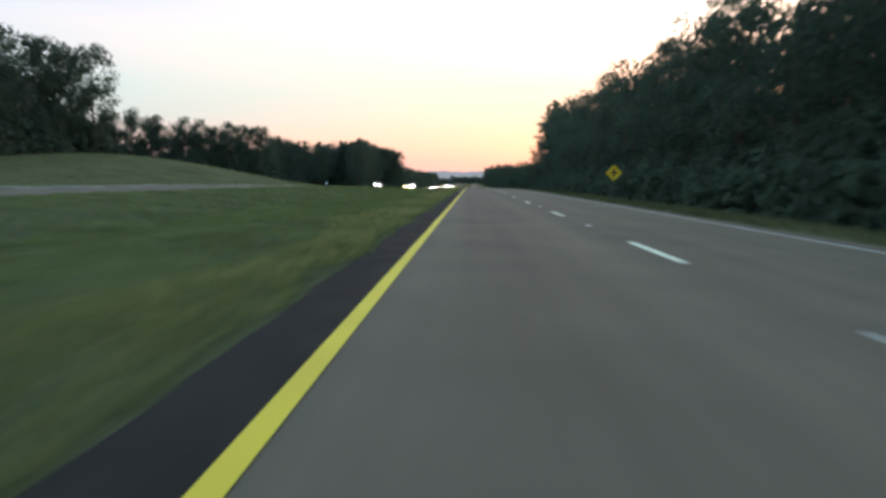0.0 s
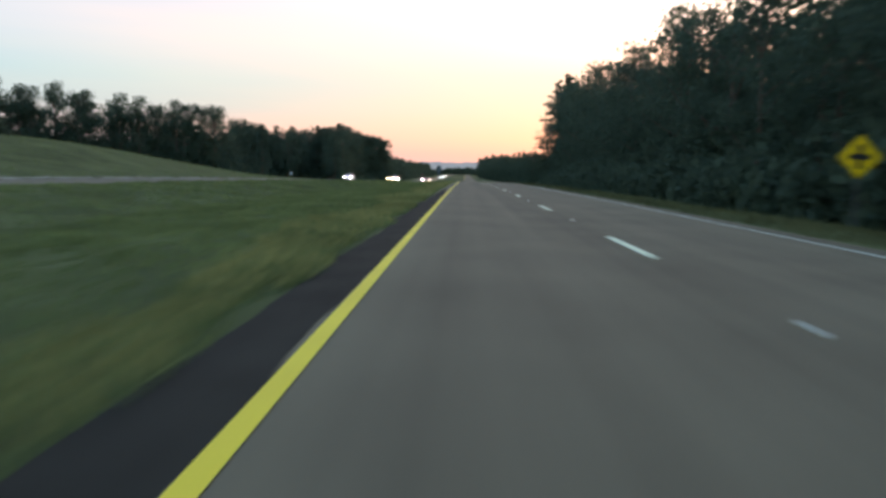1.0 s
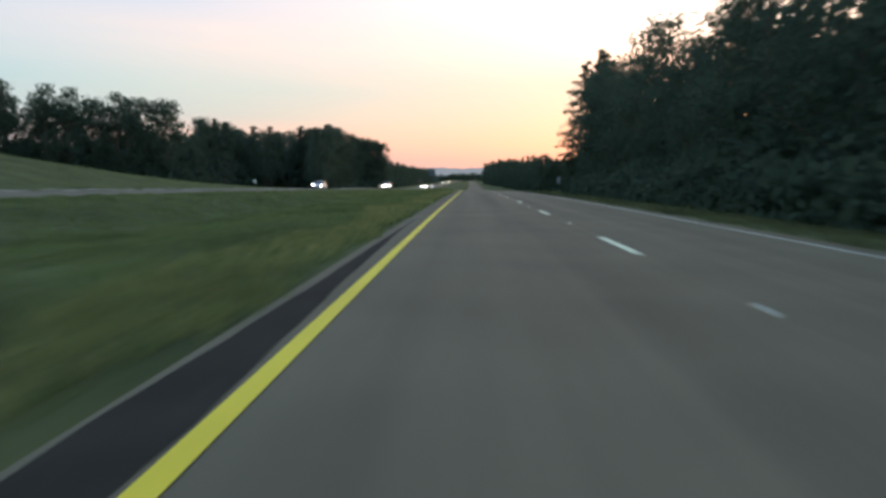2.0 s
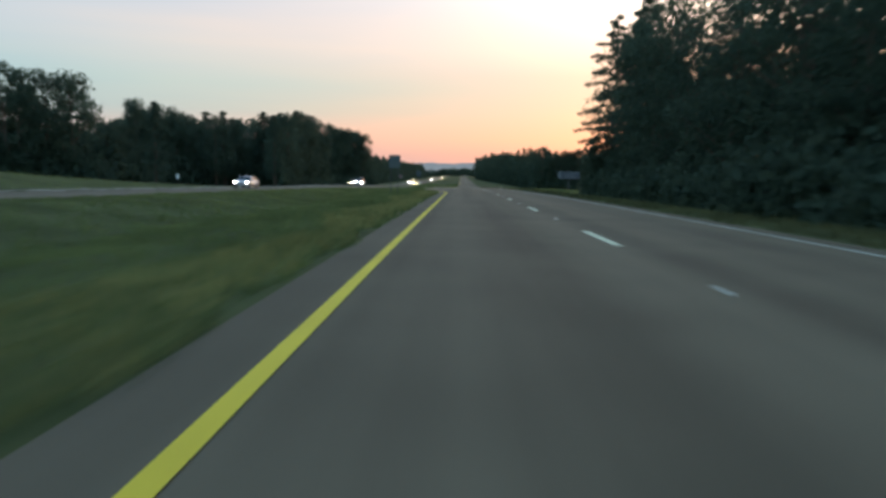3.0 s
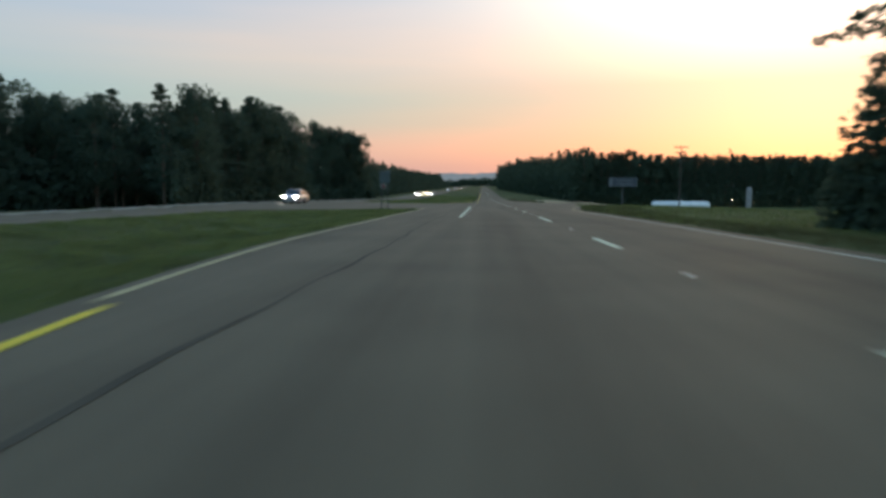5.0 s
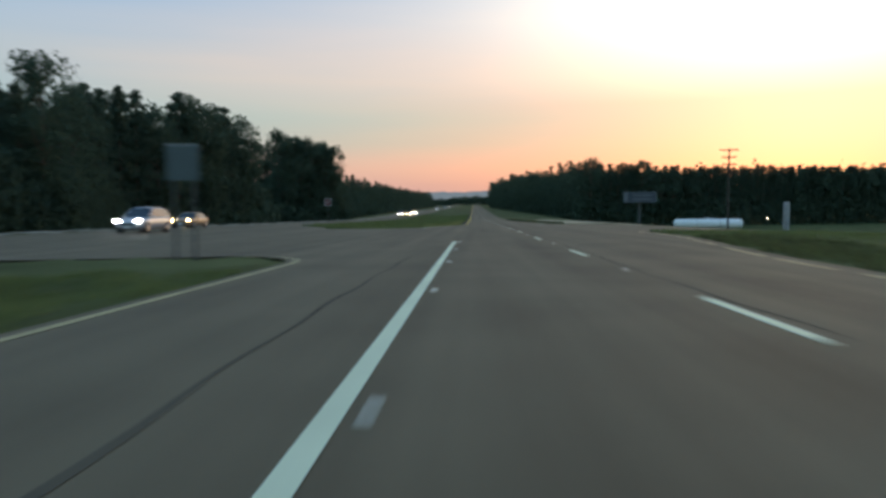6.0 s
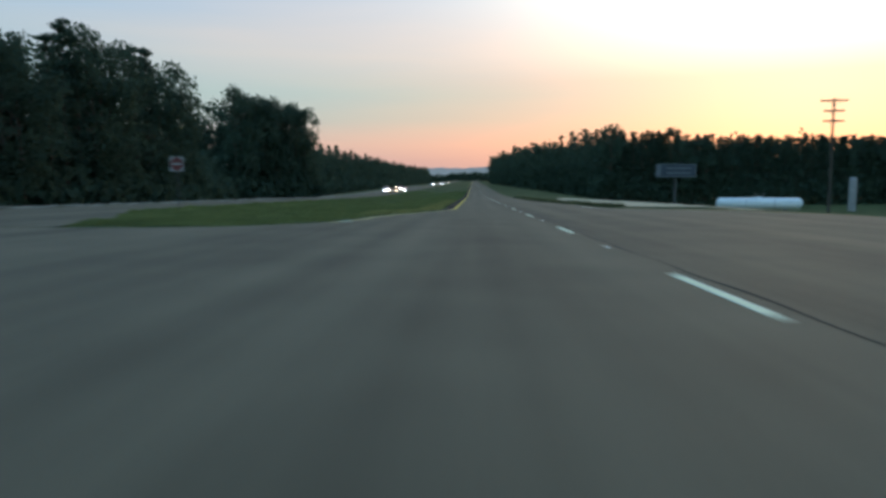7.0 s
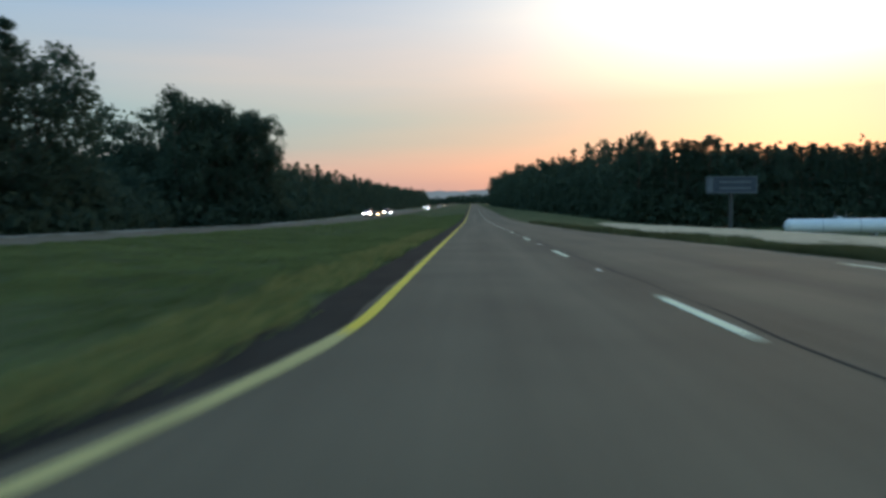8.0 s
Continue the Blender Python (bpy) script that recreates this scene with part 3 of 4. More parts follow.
def joined_wood(name, seed, points, step, rows, gap, away, models, sizes, label):
    """Trees too deep in a wood to tell apart, as one mesh."""
    rng = random.Random(seed)
    allv, allf, off = [], [], 0
    src = []
    for ob in models:
        me = [c for c in ob.children if c.name.startswith("crown")][0].data
        v = np.empty(len(me.vertices) * 3)
        me.vertices.foreach_get("co", v)
        src.append(v.reshape(-1, 3))
    for (x0, y0), (x1, y1) in zip(points, points[1:]):
        n = max(1, round(math.hypot(x1 - x0, y1 - y0) / step))
        for r in range(rows):
            for k in range(n):
                u = (k + rng.uniform(0.1, 0.9)) / n
                x = x0 + (x1 - x0) * u + away[0] * gap * r + rng.uniform(-1, 1)
                y = y0 + (y1 - y0) * u + away[1] * gap * r + rng.uniform(-1, 1)
                s, a = rng.uniform(*sizes), rng.uniform(0, 6.28)
                v = rng.choice(src) * s
                w = np.stack([v[:, 0] * math.cos(a) - v[:, 1] * math.sin(a) + x, v[:, 0] * math.sin(a) + v[:, 1] * math.cos(a) + y, v[:, 2] + land(x, y)], 1)
                allv.append(w)
                allf.append(np.arange(len(w)).reshape(-1, 4) + off)
                off += len(w)
    return tagged(new(name, mesh_of(name, np.concatenate(allv).tolist(), np.concatenate(allf).tolist(), LEAF)), label, "woods", kind="stuff")


DEEP = "dense dark wood standing behind the front trees"
# wood close on the right, up to the side road
front([(18.5, -60), (18.0, 60), (18.8, 115)], 3.9, 1, 0, (1, 0), BROAD + BROAD[:2], (0.76, 0.98), "trees of the near wood")
front([(19.0, 115), (20.6, 149)], 4.2, 1, 0, (1, 0), BROAD + BROAD[:2], (0.78, 0.96), "trees of the near wood")
front([(20.6, 149), (22.5, 190)], 4.2, 1, 0, (1, 0), BROAD + BROAD[:2], (0.95, 1.2), "trees of the near wood")
front([(22.3, 190), (23.2, 206)], 3.6, 1, 0, (1, 0), BROAD + PINES[:2], (1.15, 1.34), "trees of the near wood")
joined_wood("deep_wood", 31, [(23.5, -60), (24.5, 115)], 4.8, 3, 5, (1, 0), DEEP_LOW, (0.78, 0.93), DEEP)
joined_wood("deep_wood", 43, [(25, 115), (26.2, 149)], 4.8, 3, 5, (1, 0), DEEP_LOW, (0.84, 0.98), DEEP)
joined_wood("deep_wood", 42, [(26.2, 149), (28.5, 215)], 6.5, 2, 5, (1, 0), DEEP_LOW, (0.85, 1.0), DEEP)
plant(EDGE[0], 22.7, 215.5, 1.0, 40, "trees of the near wood")
plant(EDGE[1], 27.2, 220.0, 1.02, 140, "trees of the near wood")
plant(EDGE[0], 24.0, 208.0, 0.96, 250, "trees of the near wood")
plant(BROAD[0], 26.5, 211.5, 1.15, 20, "trees of the near wood")
plant(BROAD[2], 29.5, 215.5, 1.2, 120, "trees of the near wood")
# woods beyond the far carriageway
front([(-82, 55), (-82, 108)], 6, 1, 7, (-1, 0), TALL[:4] + TALL[:2], (0.98, 1.15), "trees beyond the far road")
front([(-82, 108), (-78, 147)], 5, 1, 7, (-1, 0), TALL[:4] + TALL[:2], (0.82, 0.95), "trees beyond the far road")
joined_wood("deep_wood", 32, [(-89, 55), (-91, 156)], 6, 2, 7, (-1, 0), DEEP_TALL, (0.82, 0.98), DEEP)
front([(-126, 196), (-107, 213), (-87, 227), (-69, 242)], 4.6, 1, 7, (-0.3, 0.9), TALL[:4] + TALL[:2], (0.79, 0.88), "trees beyond the far road")
joined_wood("deep_wood", 33, [(-240, 150), (-180, 178), (-130, 204), (-92, 232), (-74, 246)], 6, 3, 6, (-0.4, 0.9), DEEP_TALL, (0.74, 0.84), DEEP)
plant(TALL[4], -61.6, 250.6, 0.64, 30, "trees beyond the far road")
front([(-72, 252), (-77, 275)], 5, 1, 7, (-0.6, 0.6), TALL, (0.56, 0.64), "trees beyond the far road")
front([(-77, 275), (-75, 316), (-92, 324)], 5, 2, 5, (-0.8, 0.5), TALL, (0.75, 0.83), "trees beyond the far road")
plant(TALL[5], -44.0, 275.5, 0.62, 10, "trees beyond the far road")
plant(TALL[1], -43.4, 285.5, 0.76, 80, "trees beyond the far road")
front([(-46, 279), (-47, 298)], 5, 1, 0, (0, 1), TALL, (0.56, 0.64), "trees beyond the far road")
front([(-65, 294), (-67, 322)], 4.5, 1, 0, (0, 1), TALL, (0.72, 0.79), "trees beyond the far road")
front([(-48, 298), (-55, 318)], 4.5, 1, 0, (0, 1), TALL, (0.66, 0.74), "trees beyond the far road")
front([(-55, 319), (-56, 346)], 4.2, 2, 5, (-0.9, 0.2), TALL[3:], (0.78, 0.88), "trees beyond the far road")
front([(-56, 346), (-56, 386)], 4.0, 1, 5, (-0.9, 0.2), TALL, (0.94, 1.03), "trees beyond the far road")
joined_wood("deep_wood", 34, [(-62, 320), (-64, 346)], 6, 3, 7, (-1, 0), DEEP_TALL, (0.74, 0.84), DEEP)
joined_wood("deep_wood", 44, [(-64, 346), (-64, 381)], 6, 3, 7, (-1, 0), DEEP_TALL, (0.88, 0.96), DEEP)
front([(-60, 393), (-70, 425)], 4.5, 2, 6, (-1, 0), TALL[:4], (0.4, 0.46), "trees beyond the far road")
front([(-61, 429), (-56, 440)], 4.2, 1, 7, (-1, 0), TALL[:4], (1.06, 1.14), "trees beyond the far road")
front([(-56, 440), (-46.5, 456)], 3.6, 2, 4.5, (-0.8, 0.6), TALL[:4], (0.98, 1.05), "trees beyond the far road")
joined_wood("deep_wood", 41, [(-74, 432), (-53, 462)], 5.5, 3, 7, (-0.8, 0.6), DEEP_TALL, (0.94, 1.04), DEEP)
joined_wood("deep_wood", 35, [(-58, 474), (-60, 640)], 6, 3, 8, (-1, 0), DEEP_FAR, (0.88, 1.02), DEEP)
joined_wood("deep_wood", 36, [(-60, 640), (-58, 1180)], 8, 3, 9, (-1, 0), DEEP_FAR, (0.86, 1.04), DEEP)
# wood behind the field on the right
front([(36, 464), (48, 462), (75, 470), (115, 476), (152, 485)], 1.9, 1, 0, (0, 1), FAR[3:] * 3 + FAR[:1], (1.0, 1.08), "trees behind the field")
plant(FAR[1], 39.5, 458, 1.24, 20, "trees behind the field")
plant(FAR[0], 58.5, 464, 1.26, 70, "trees behind the field")
joined_wood("deep_wood", 37, [(15, 820), (24, 600), (36, 468)], 6, 3, 7, (1, 0), DEEP_FAR, (0.98, 1.1), DEEP)
joined_wood("deep_wood", 38, [(44, 468), (75, 476), (118, 482), (270, 522)], 4.2, 3, 6, (0.1, 1), DEEP_FAR[3:] * 2 + DEEP_FAR[:1], (0.97, 1.05), DEEP)
joined_wood("deep_wood", 39, [(115, 474), (270, 514)], 4, 2, 5, (0, 1), DEEP_FAR[3:] * 2 + DEEP_FAR[:1], (0.97, 1.05), DEEP)
for ob in EDGE + BROAD + PINES + TALL + FAR + DEEP_TALL + DEEP_LOW + DEEP_FAR:
    if ob.name not in placed:
        for child in list(ob.children):
            bpy.data.objects.remove(child)
        bpy.data.objects.remove(ob)


def thicket(name, rng_seed, points, depth, high, n, size, mat, label, away):
    """Undergrowth along a wood's edge: small sprays from the ground up."""
    rng = np.random.default_rng(rng_seed)
    pts = np.array(points, float)
    seg = np.linalg.norm(np.diff(pts, axis=0), axis=1)
    at = rng.uniform(0, seg.sum(), n)
    cum = np.concatenate([[0], np.cumsum(seg)])
    x, y = np.interp(at, cum, pts[:, 0]), np.interp(at, cum, pts[:, 1])
    d = rng.uniform(0, 1, n) ** 1.5 * depth
    wob = 0.5 + 0.5 * np.sin(at * 0.35) * np.sin(at * 0.13 + 1)
    h = rng.uniform(0, 1, n) * high * (0.35 + 0.65 * np.minimum(1, d / depth * 2.2)) * (0.6 + 0.5 * wob)
    bay = 0.8 * wob + 1.1 * np.sin(at * 0.9 + 2) ** 2 * np.sin(at * 0.21) ** 2 + 0.5 * np.sin(at * 2.7) ** 2
    x, y = x + away[0] * (d + bay), y + away[1] * (d + bay)
    c = np.stack([x, y, land_z(x, y) + h], 1)
    v, f = leaf_cloud(rng, c, np.full(n, 0.5), 3, size)
    return tagged(new(name, mesh_of(name, v.tolist(), f.tolist(), mat)), label, "undergrowth", kind="stuff")


thicket("undergrowth", 3, [(13.2, -60), (13.0, 120), (18.5, 219)], 11, 8.0, 25000, 0.32, LEAF, "dark tangled undergrowth at the wood's edge", (1, 0))
thicket("undergrowth", 4, [(18.5, 219.5), (45, 226)], 8, 9.0, 8000, 0.3, LEAF, "dark tangled undergrowth at the wood's edge", (0, -1))
thicket("undergrowth", 5, [(-74, 55), (-77, 156), (-95, 160)], 12, 12, 5000, 0.8, LEAF, "dark undergrowth beneath tall trees", (-1, 0))
thicket("undergrowth", 6, [(-230, 150), (-120, 198), (-66, 238), (-70, 275), (-66, 312), (-52, 318), (-50, 385), (-56, 420), (-41, 455), (-50, 478)], 14, 12, 15000, 0.8, LEAF, "dark undergrowth beneath tall trees", (-0.8, 0.5))
thicket("undergrowth", 11, [(-130, 190), (-107, 209), (-87, 223), (-66, 238)], 7, 9, 5000, 0.7, LEAF, "dark undergrowth beneath trees", (-0.4, 0.9))
thicket("undergrowth", 10, [(-41, 272), (-41, 286), (-46, 300), (-52, 318)], 8, 8, 6500, 0.4, LEAF, "dark undergrowth beneath trees", (-0.4, 0.9))
thicket("undergrowth", 7, [(-50, 474), (-52, 760), (-50, 1180)], 14, 12, 6000, 1.35, LEAF, "dark undergrowth beneath tall trees", (-1, 0))
thicket("undergrowth", 8, [(13, 820), (22, 600), (34, 458)], 14, 15, 5000, 1.1, LEAF, "dark undergrowth beneath trees", (1, 0))
thicket("undergrowth", 9, [(34, 452), (70, 464), (115, 470), (262, 512)], 10, 16, 12000, 0.62, LEAF, "dark undergrowth beneath trees", (0, 1))


def far_woods(name, seed, points, depth, high, n):
    rng = np.random.default_rng(seed)
    pts = np.array(points, float)
    at = rng.uniform(0, len(pts) - 1, n)
    x, y = np.interp(at, range(len(pts)), pts[:, 0]), np.interp(at, range(len(pts)), pts[:, 1])
    y = y + rng.uniform(0, depth, n)
    crest = high * (0.85 + 0.1 * np.sin(x * 0.05 + 1) + 0.07 * np.sin(x * 0.31) + 0.05 * np.sin(x * 0.9 + 2))
    z = land_z(x, y) + rng.uniform(0, 1, n) ** 0.8 * crest
    v, f = leaf_cloud(rng, np.stack([x, y, z], 1), np.full(n, 2.0), 3, 2.2)
    return tagged(new(name, mesh_of(name, v.tolist(), f.tolist(), LEAF)), "hazy line of distant woods", "woods", kind="stuff")


far_woods("distant_woods", 21, [(-420, 1480), (-140, 1420), (140, 1420), (420, 1480)], 60, 14, 8000)
far_woods("distant_woods", 22, [(-700, 650), (-200, 560), (-110, 520)], 40, 24, 2500)
far_woods("distant_woods", 23, [(250, 520), (700, 700)], 40, 18, 2000)


def canopy(name, seed, corners, high, n):
    """The roof of a wood beyond its edge, of large loose sprays."""
    rng = np.random.default_rng(seed)
    (x0, y0), (x1, y1) = corners
    x, y = rng.uniform(x0, x1, n), rng.uniform(y0, y1, n)
    top = high * (0.82 + 0.12 * np.sin(x * 0.6) * np.sin(y * 0.55) + 0.1 * np.sin(x * 0.21 + 2) * np.sin(y * 0.17))
    z = land_z(x, y) + top * rng.uniform(0.55, 1.0, n)
    v, f = leaf_cloud(rng, np.stack([x, y, z], 1), np.full(n, 1.6), 2, 0.9)
    return tagged(new(name, mesh_of(name, v.tolist(), f.tolist(), LEAF)), "unbroken dark canopy of the wood's interior", "woods", kind="stuff")


canopy("wood_canopy", 61, ((38, -60), (95, 218)), 14, 7000)
canopy("wood_canopy", 62, ((-170, 50), (-104, 150)), 19, 4000)
canopy("wood_canopy", 63, ((-150, 330), (-86, 470)), 23, 7000)
canopy("wood_canopy", 64, ((42, 476), (260, 590)), 23, 13000)

# pale wooded ridge on the horizon, far behind everything; haze painted as glow
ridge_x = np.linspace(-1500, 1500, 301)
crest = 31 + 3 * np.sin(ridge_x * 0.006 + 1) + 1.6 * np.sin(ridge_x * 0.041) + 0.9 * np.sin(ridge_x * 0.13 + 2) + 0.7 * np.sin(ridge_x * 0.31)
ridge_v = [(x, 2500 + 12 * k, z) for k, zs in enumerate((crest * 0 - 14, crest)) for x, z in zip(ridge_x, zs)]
tagged(new("backdrop", mesh_of("backdrop", ridge_v, grid_faces(2, 301).tolist(), HAZE_RIDGE, True)), "wooded ridge backdrop on the horizon, its pale blue-grey haze painted as a glow", "ridge", kind="structure")

# ---- things along the road ----
def panel(name, w, h, t, mat, parent, at, bevel=0.004, turn=(0, 0, 0), label=""):
    return boxy(name, (w, t, h), bevel, mat, parent, at, label, turn)


def post_part(parent, x, y, height, r=0.03, name="post", mat=None):
    bm = bmesh.new()
    tube(bm, (x, y, -0.4), (x, y, height), r, r * 0.92, 10)
    return part(name, bm, mat or DARK_STEEL, parent)


# yellow diamond warning sign with a crossing symbol
warn = tagged(new("warning_sign"), "yellow diamond warning sign with a black crossroads symbol", "road sign")
warn.matrix_world = pose(11.0, 57.1, land(11.0, 57.1), 0, 0, 2)
post_part(warn, 0, 0.05, 2.75)
bm = bmesh.new()
bmesh.ops.create_cube(bm, size=1.0)
bmesh.ops.scale(bm, vec=(0.92, 0.006, 0.92), verts=bm.verts)
bmesh.ops.bevel(bm, geom=[e for e in bm.edges if abs((e.verts[0].co - e.verts[1].co).y) > 0.003], offset=0.05, segments=4, affect="EDGES")
bmesh.ops.rotate(bm, verts=bm.verts, cent=(0, 0, 0), matrix=Matrix.Rotation(radians(45), 3, "Y"))
face = part("sign_panel", bm, SIGN_YELLOW, warn, m=pose(0, 0, 2.2))
for k, (w, h) in enumerate(((0.17, 0.68), (0.64, 0.16))):
    boxy("symbol_bar", (w, 0.004, h), 0, BLACK_PAINT, face, (0, -0.006 - 0.002 * k, 0), "black symbol bar")
for a in (45, 135, 225, 315):
    c, s = math.cos(radians(a)), math.sin(radians(a))
    boxy("border_strip", (0.8, 0.003, 0.02), 0, BLACK_PAINT, face, (0.425 * c, -0.0055, 0.425 * s), "black border strip", (0, 90 - a, 0))

# sign with its slate-grey face on two posts in the median
info = tagged(new("guide_sign"), "slate-grey rectangular road sign on two posts in the median", "road sign")
info.matrix_world = pose(-4.5, 157.9, land(-4.5, 157.9), 0, 0, 3)
for x in (-0.24, 0.24):
    post_part(info, x, 0.05, 2.75, 0.035)
board = panel("sign_panel", 0.8, 0.87, 0.008, SIGN_BLUE, info, (0, 0, 2.36))
panel("rim", 0.82, 0.03, 0.014, SIGN_BACK, info, (0, 0, 2.805))
for z in (2.1, 2.7):
    panel("stiffener", 0.8, 0.05, 0.02, SIGN_BACK, info, (0, 0.025, z))

# its twin where the median ends at the crossing
twin = copy_thing(info, pose(-7.36, 233.3, land(-7.36, 233.3) + 0.12, 0, 0, 4))
tagged(twin, "slate-grey rectangular road sign on two posts at the median's end", "road sign")

# no-entry sign on the median nose
entry = tagged(new("no_entry_sign"), "white square sign with a red disc on a steel post", "road sign")
entry.matrix_world = pose(-15.3, 289.1, land(-15.3, 289.1), 0, 0, -4)
post_part(entry, 0, 0.05, 2.98)
plate = panel("sign_panel", 0.76, 0.76, 0.006, DULL_WHITE, entry, (0, 0, 2.53))
bm = bmesh.new()
bmesh.ops.create_cone(bm, cap_ends=True, segments=40, radius1=0.35, radius2=0.35, depth=0.004, matrix=Matrix.Rotation(radians(90), 4, "X"))
part("disc", bm, SIGN_RED, plate, "red disc", pose(0, -0.006, 0))
panel("bar", 0.5, 0.1, 0.003, DULL_WHITE, plate, (0, -0.0105, 0), 0)

# small white marker past the far carriageway
mark = tagged(new("marker_sign"), "small white marker sign on a thin post", "road sign")
mark.matrix_world = pose(-46, 223, land(-46, 223))
post_part(mark, 0, 0.05, 1.9)
panel("sign_panel", 0.45, 0.7, 0.006, TANK_WHITE, mark, (0, 0, 1.6))

# gas tank beyond the side road
tank = tagged(new("storage_tank"), "long white horizontal gas storage tank with domed ends", "tank")
TANK_AT = (65.5, 417.0)
tank.matrix_world = pose(*TANK_AT, land(*TANK_AT), 0, 0, -8)
prof = [(-9.3 + 1.0 * (1 - math.cos(u)), 1.3 * math.sin(u)) for u in np.linspace(0.02, math.pi / 2, 7)] + [(9.3 - 1.0 * (1 - math.cos(u)), 1.3 * math.sin(u)) for u in np.linspace(math.pi / 2, 0.02, 7)]
sides = 32
v = [(x, r * math.cos(2 * math.pi * k / sides), r * math.sin(2 * math.pi * k / sides)) for x, r in prof for k in range(sides)]
f = [(i * sides + k, i * sides + (k + 1) % sides, (i + 1) * sides + (k + 1) % sides, (i + 1) * sides + k) for i in range(len(prof) - 1) for k in range(sides)]
f += [tuple(range(sides)), tuple(range(len(v) - sides, len(v)))]
shell = new("shell", mesh_of("shell", v, f, TANK_WHITE, True))
shell.parent = tank
shell.matrix_basis = pose(0, 0, 2.05)
for x in (-5.6, 5.6):
    boxy("saddle", (0.5, 2.0, 1.0), 0.03, CONCRETE, tank, (x, 0, 0.45), "concrete saddle")
bm = bmesh.new()
tube(bm, (0, 0, 3.2), (0, 0, 3.6), 0.4, 0.4, 20)
tube(bm, (0, 0, 3.6), (0, 0, 3.68), 0.46, 0.46, 20)
part("manway", bm, TANK_WHITE, tank)
for x in (-3.1, 3.1):
    bm = bmesh.new()
    bmesh.ops.create_cone(bm, cap_ends=False, segments=32, radius1=1.315, radius2=1.315, depth=0.12, matrix=Matrix.Translation((x, 0, 2.05)) @ Matrix.Rotation(radians(90), 4, "Y"))
    part("weld_band", bm, GALVANISED, tank, "dull grey band round the shell")
for x in (-0.9, 1.0):
    bm = bmesh.new()
    tube(bm, (x, 0, 3.2), (x, 0, 4.6), 0.06, 0.05, 10)
    part("vent_pipe", bm, GALVANISED, tank)

# white upright silo and yard lamp beside it
silo = tagged(new("silo"), "grimy white upright cylindrical storage silo", "silo")
silo.matrix_world = pose(90.5, 425, land(90.5, 425))
v, f = [], []
prof = [(0.8, -0.3), (0.85, 0.0), (0.85, 7.6)] + [(0.85 * math.cos(u), 7.6 + 0.5 * math.sin(u)) for u in np.linspace(0.2, 1.5, 6)]
v = [(r * math.cos(2 * math.pi * k / 28), r * math.sin(2 * math.pi * k / 28), z) for r, z in prof for k in range(28)]
f = [(i * 28 + k, i * 28 + (k + 1) % 28, (i + 1) * 28 + (k + 1) % 28, (i + 1) * 28 + k) for i in range(len(prof) - 1) for k in range(28)] + [tuple(range(len(v) - 28, len(v)))]
ob = new("shell", mesh_of("shell", v, f, DULL_WHITE, True))
ob.parent = silo
for z in (0.1, 2.6, 5.1, 7.55):
    bm = bmesh.new()
    bmesh.ops.create_cone(bm, cap_ends=False, segments=28, radius1=0.87, radius2=0.87, depth=0.08)
    part("hoop", bm, GALVANISED, silo, m=pose(0, 0, z))
lamp = tagged(new("yard_lamp"), "lit yard lamp on a plain steel pole", "lamp")
lamp.matrix_world = pose(84.3, 424, land(84.3, 424), 0, 0, 180)
post_part(lamp, 0, 0, 3.7, 0.06, "pole")
bm = bmesh.new()
tube(bm, (0, 0, 3.62), (0, 0.55, 3.75), 0.035, 0.03, 8)
part("arm", bm, GALVANISED, lamp)
boxy("lamp_head", (0.3, 0.5, 0.14), 0.03, PLASTIC, lamp, (0, 0.7, 3.78))
boxy("lens", (0.26, 0.44, 0.12), 0.03, LAMP_YARD, lamp, (0, 0.7, 3.66), "glowing lens")

# utility pole
pole = tagged(new("utility_pole"), "weathered wooden utility pole with crossarms", "utility pole")
pole.matrix_world = pose(45.0, 343.6, land(45, 343.6), 0, 0, -6)
H = 15.0
bm = bmesh.new()
tube(bm, (0, 0, -0.5), (0, 0, H), 0.19, 0.12, 12)
part("pole", bm, POLE_WOOD, pole)
for z, w in ((H - 0.35, 3.2), (H - 1.6, 2.4), (H - 2.85, 2.4)):
    arm = boxy("crossarm", (w, 0.14, 0.2), 0.01, POLE_WOOD, pole, (0, -0.18, z))
    for x in np.linspace(-w / 2 + 0.12, w / 2 - 0.12, 4):
        bm = bmesh.new()
        tube(bm, (0, 0, 0.06), (0, 0, 0.16), 0.02, 0.02, 8)
        tube(bm, (0, 0, 0.14), (0, 0, 0.26), 0.055, 0.04, 10)
        part("insulator", bm, CONCRETE, arm, m=pose(float(x), 0, 0))
    for s in (-1, 1):
        bm = bmesh.new()
        tube(bm, (0, -0.16, z - 0.6), (s * w * 0.3, -0.2, z - 0.05), 0.02, 0.02, 6)
        part("brace", bm, GALVANISED, pole)

# billboard on one post before the wood
bill = tagged(new("billboard"), "dark weathered billboard frame on a single steel post", "billboard")
bill.matrix_world = pose(46.7, 417.5, land(46.7, 417.5), 0, 0, 10)
BZ = 9.0
bm = bmesh.new()
tube(bm, (0, 0.25, -0.5), (0, 0.25, BZ - 1.5), 0.35, 0.35, 16)
part("post", bm, DARK_STEEL, bill)
panel("board", 9.4, 2.7, 0.12, OLD_BOARD, bill, (0, 0, BZ), 0.02)
for z in (BZ - 1.42, BZ + 1.42):
    panel("frame_rail", 9.8, 0.16, 0.2, FADED, bill, (0, 0, z), 0.02)
for x in (-4.8, 4.8):
    panel("frame_end", 0.18, 2.7, 0.2, FADED, bill, (x, 0, BZ), 0.02)
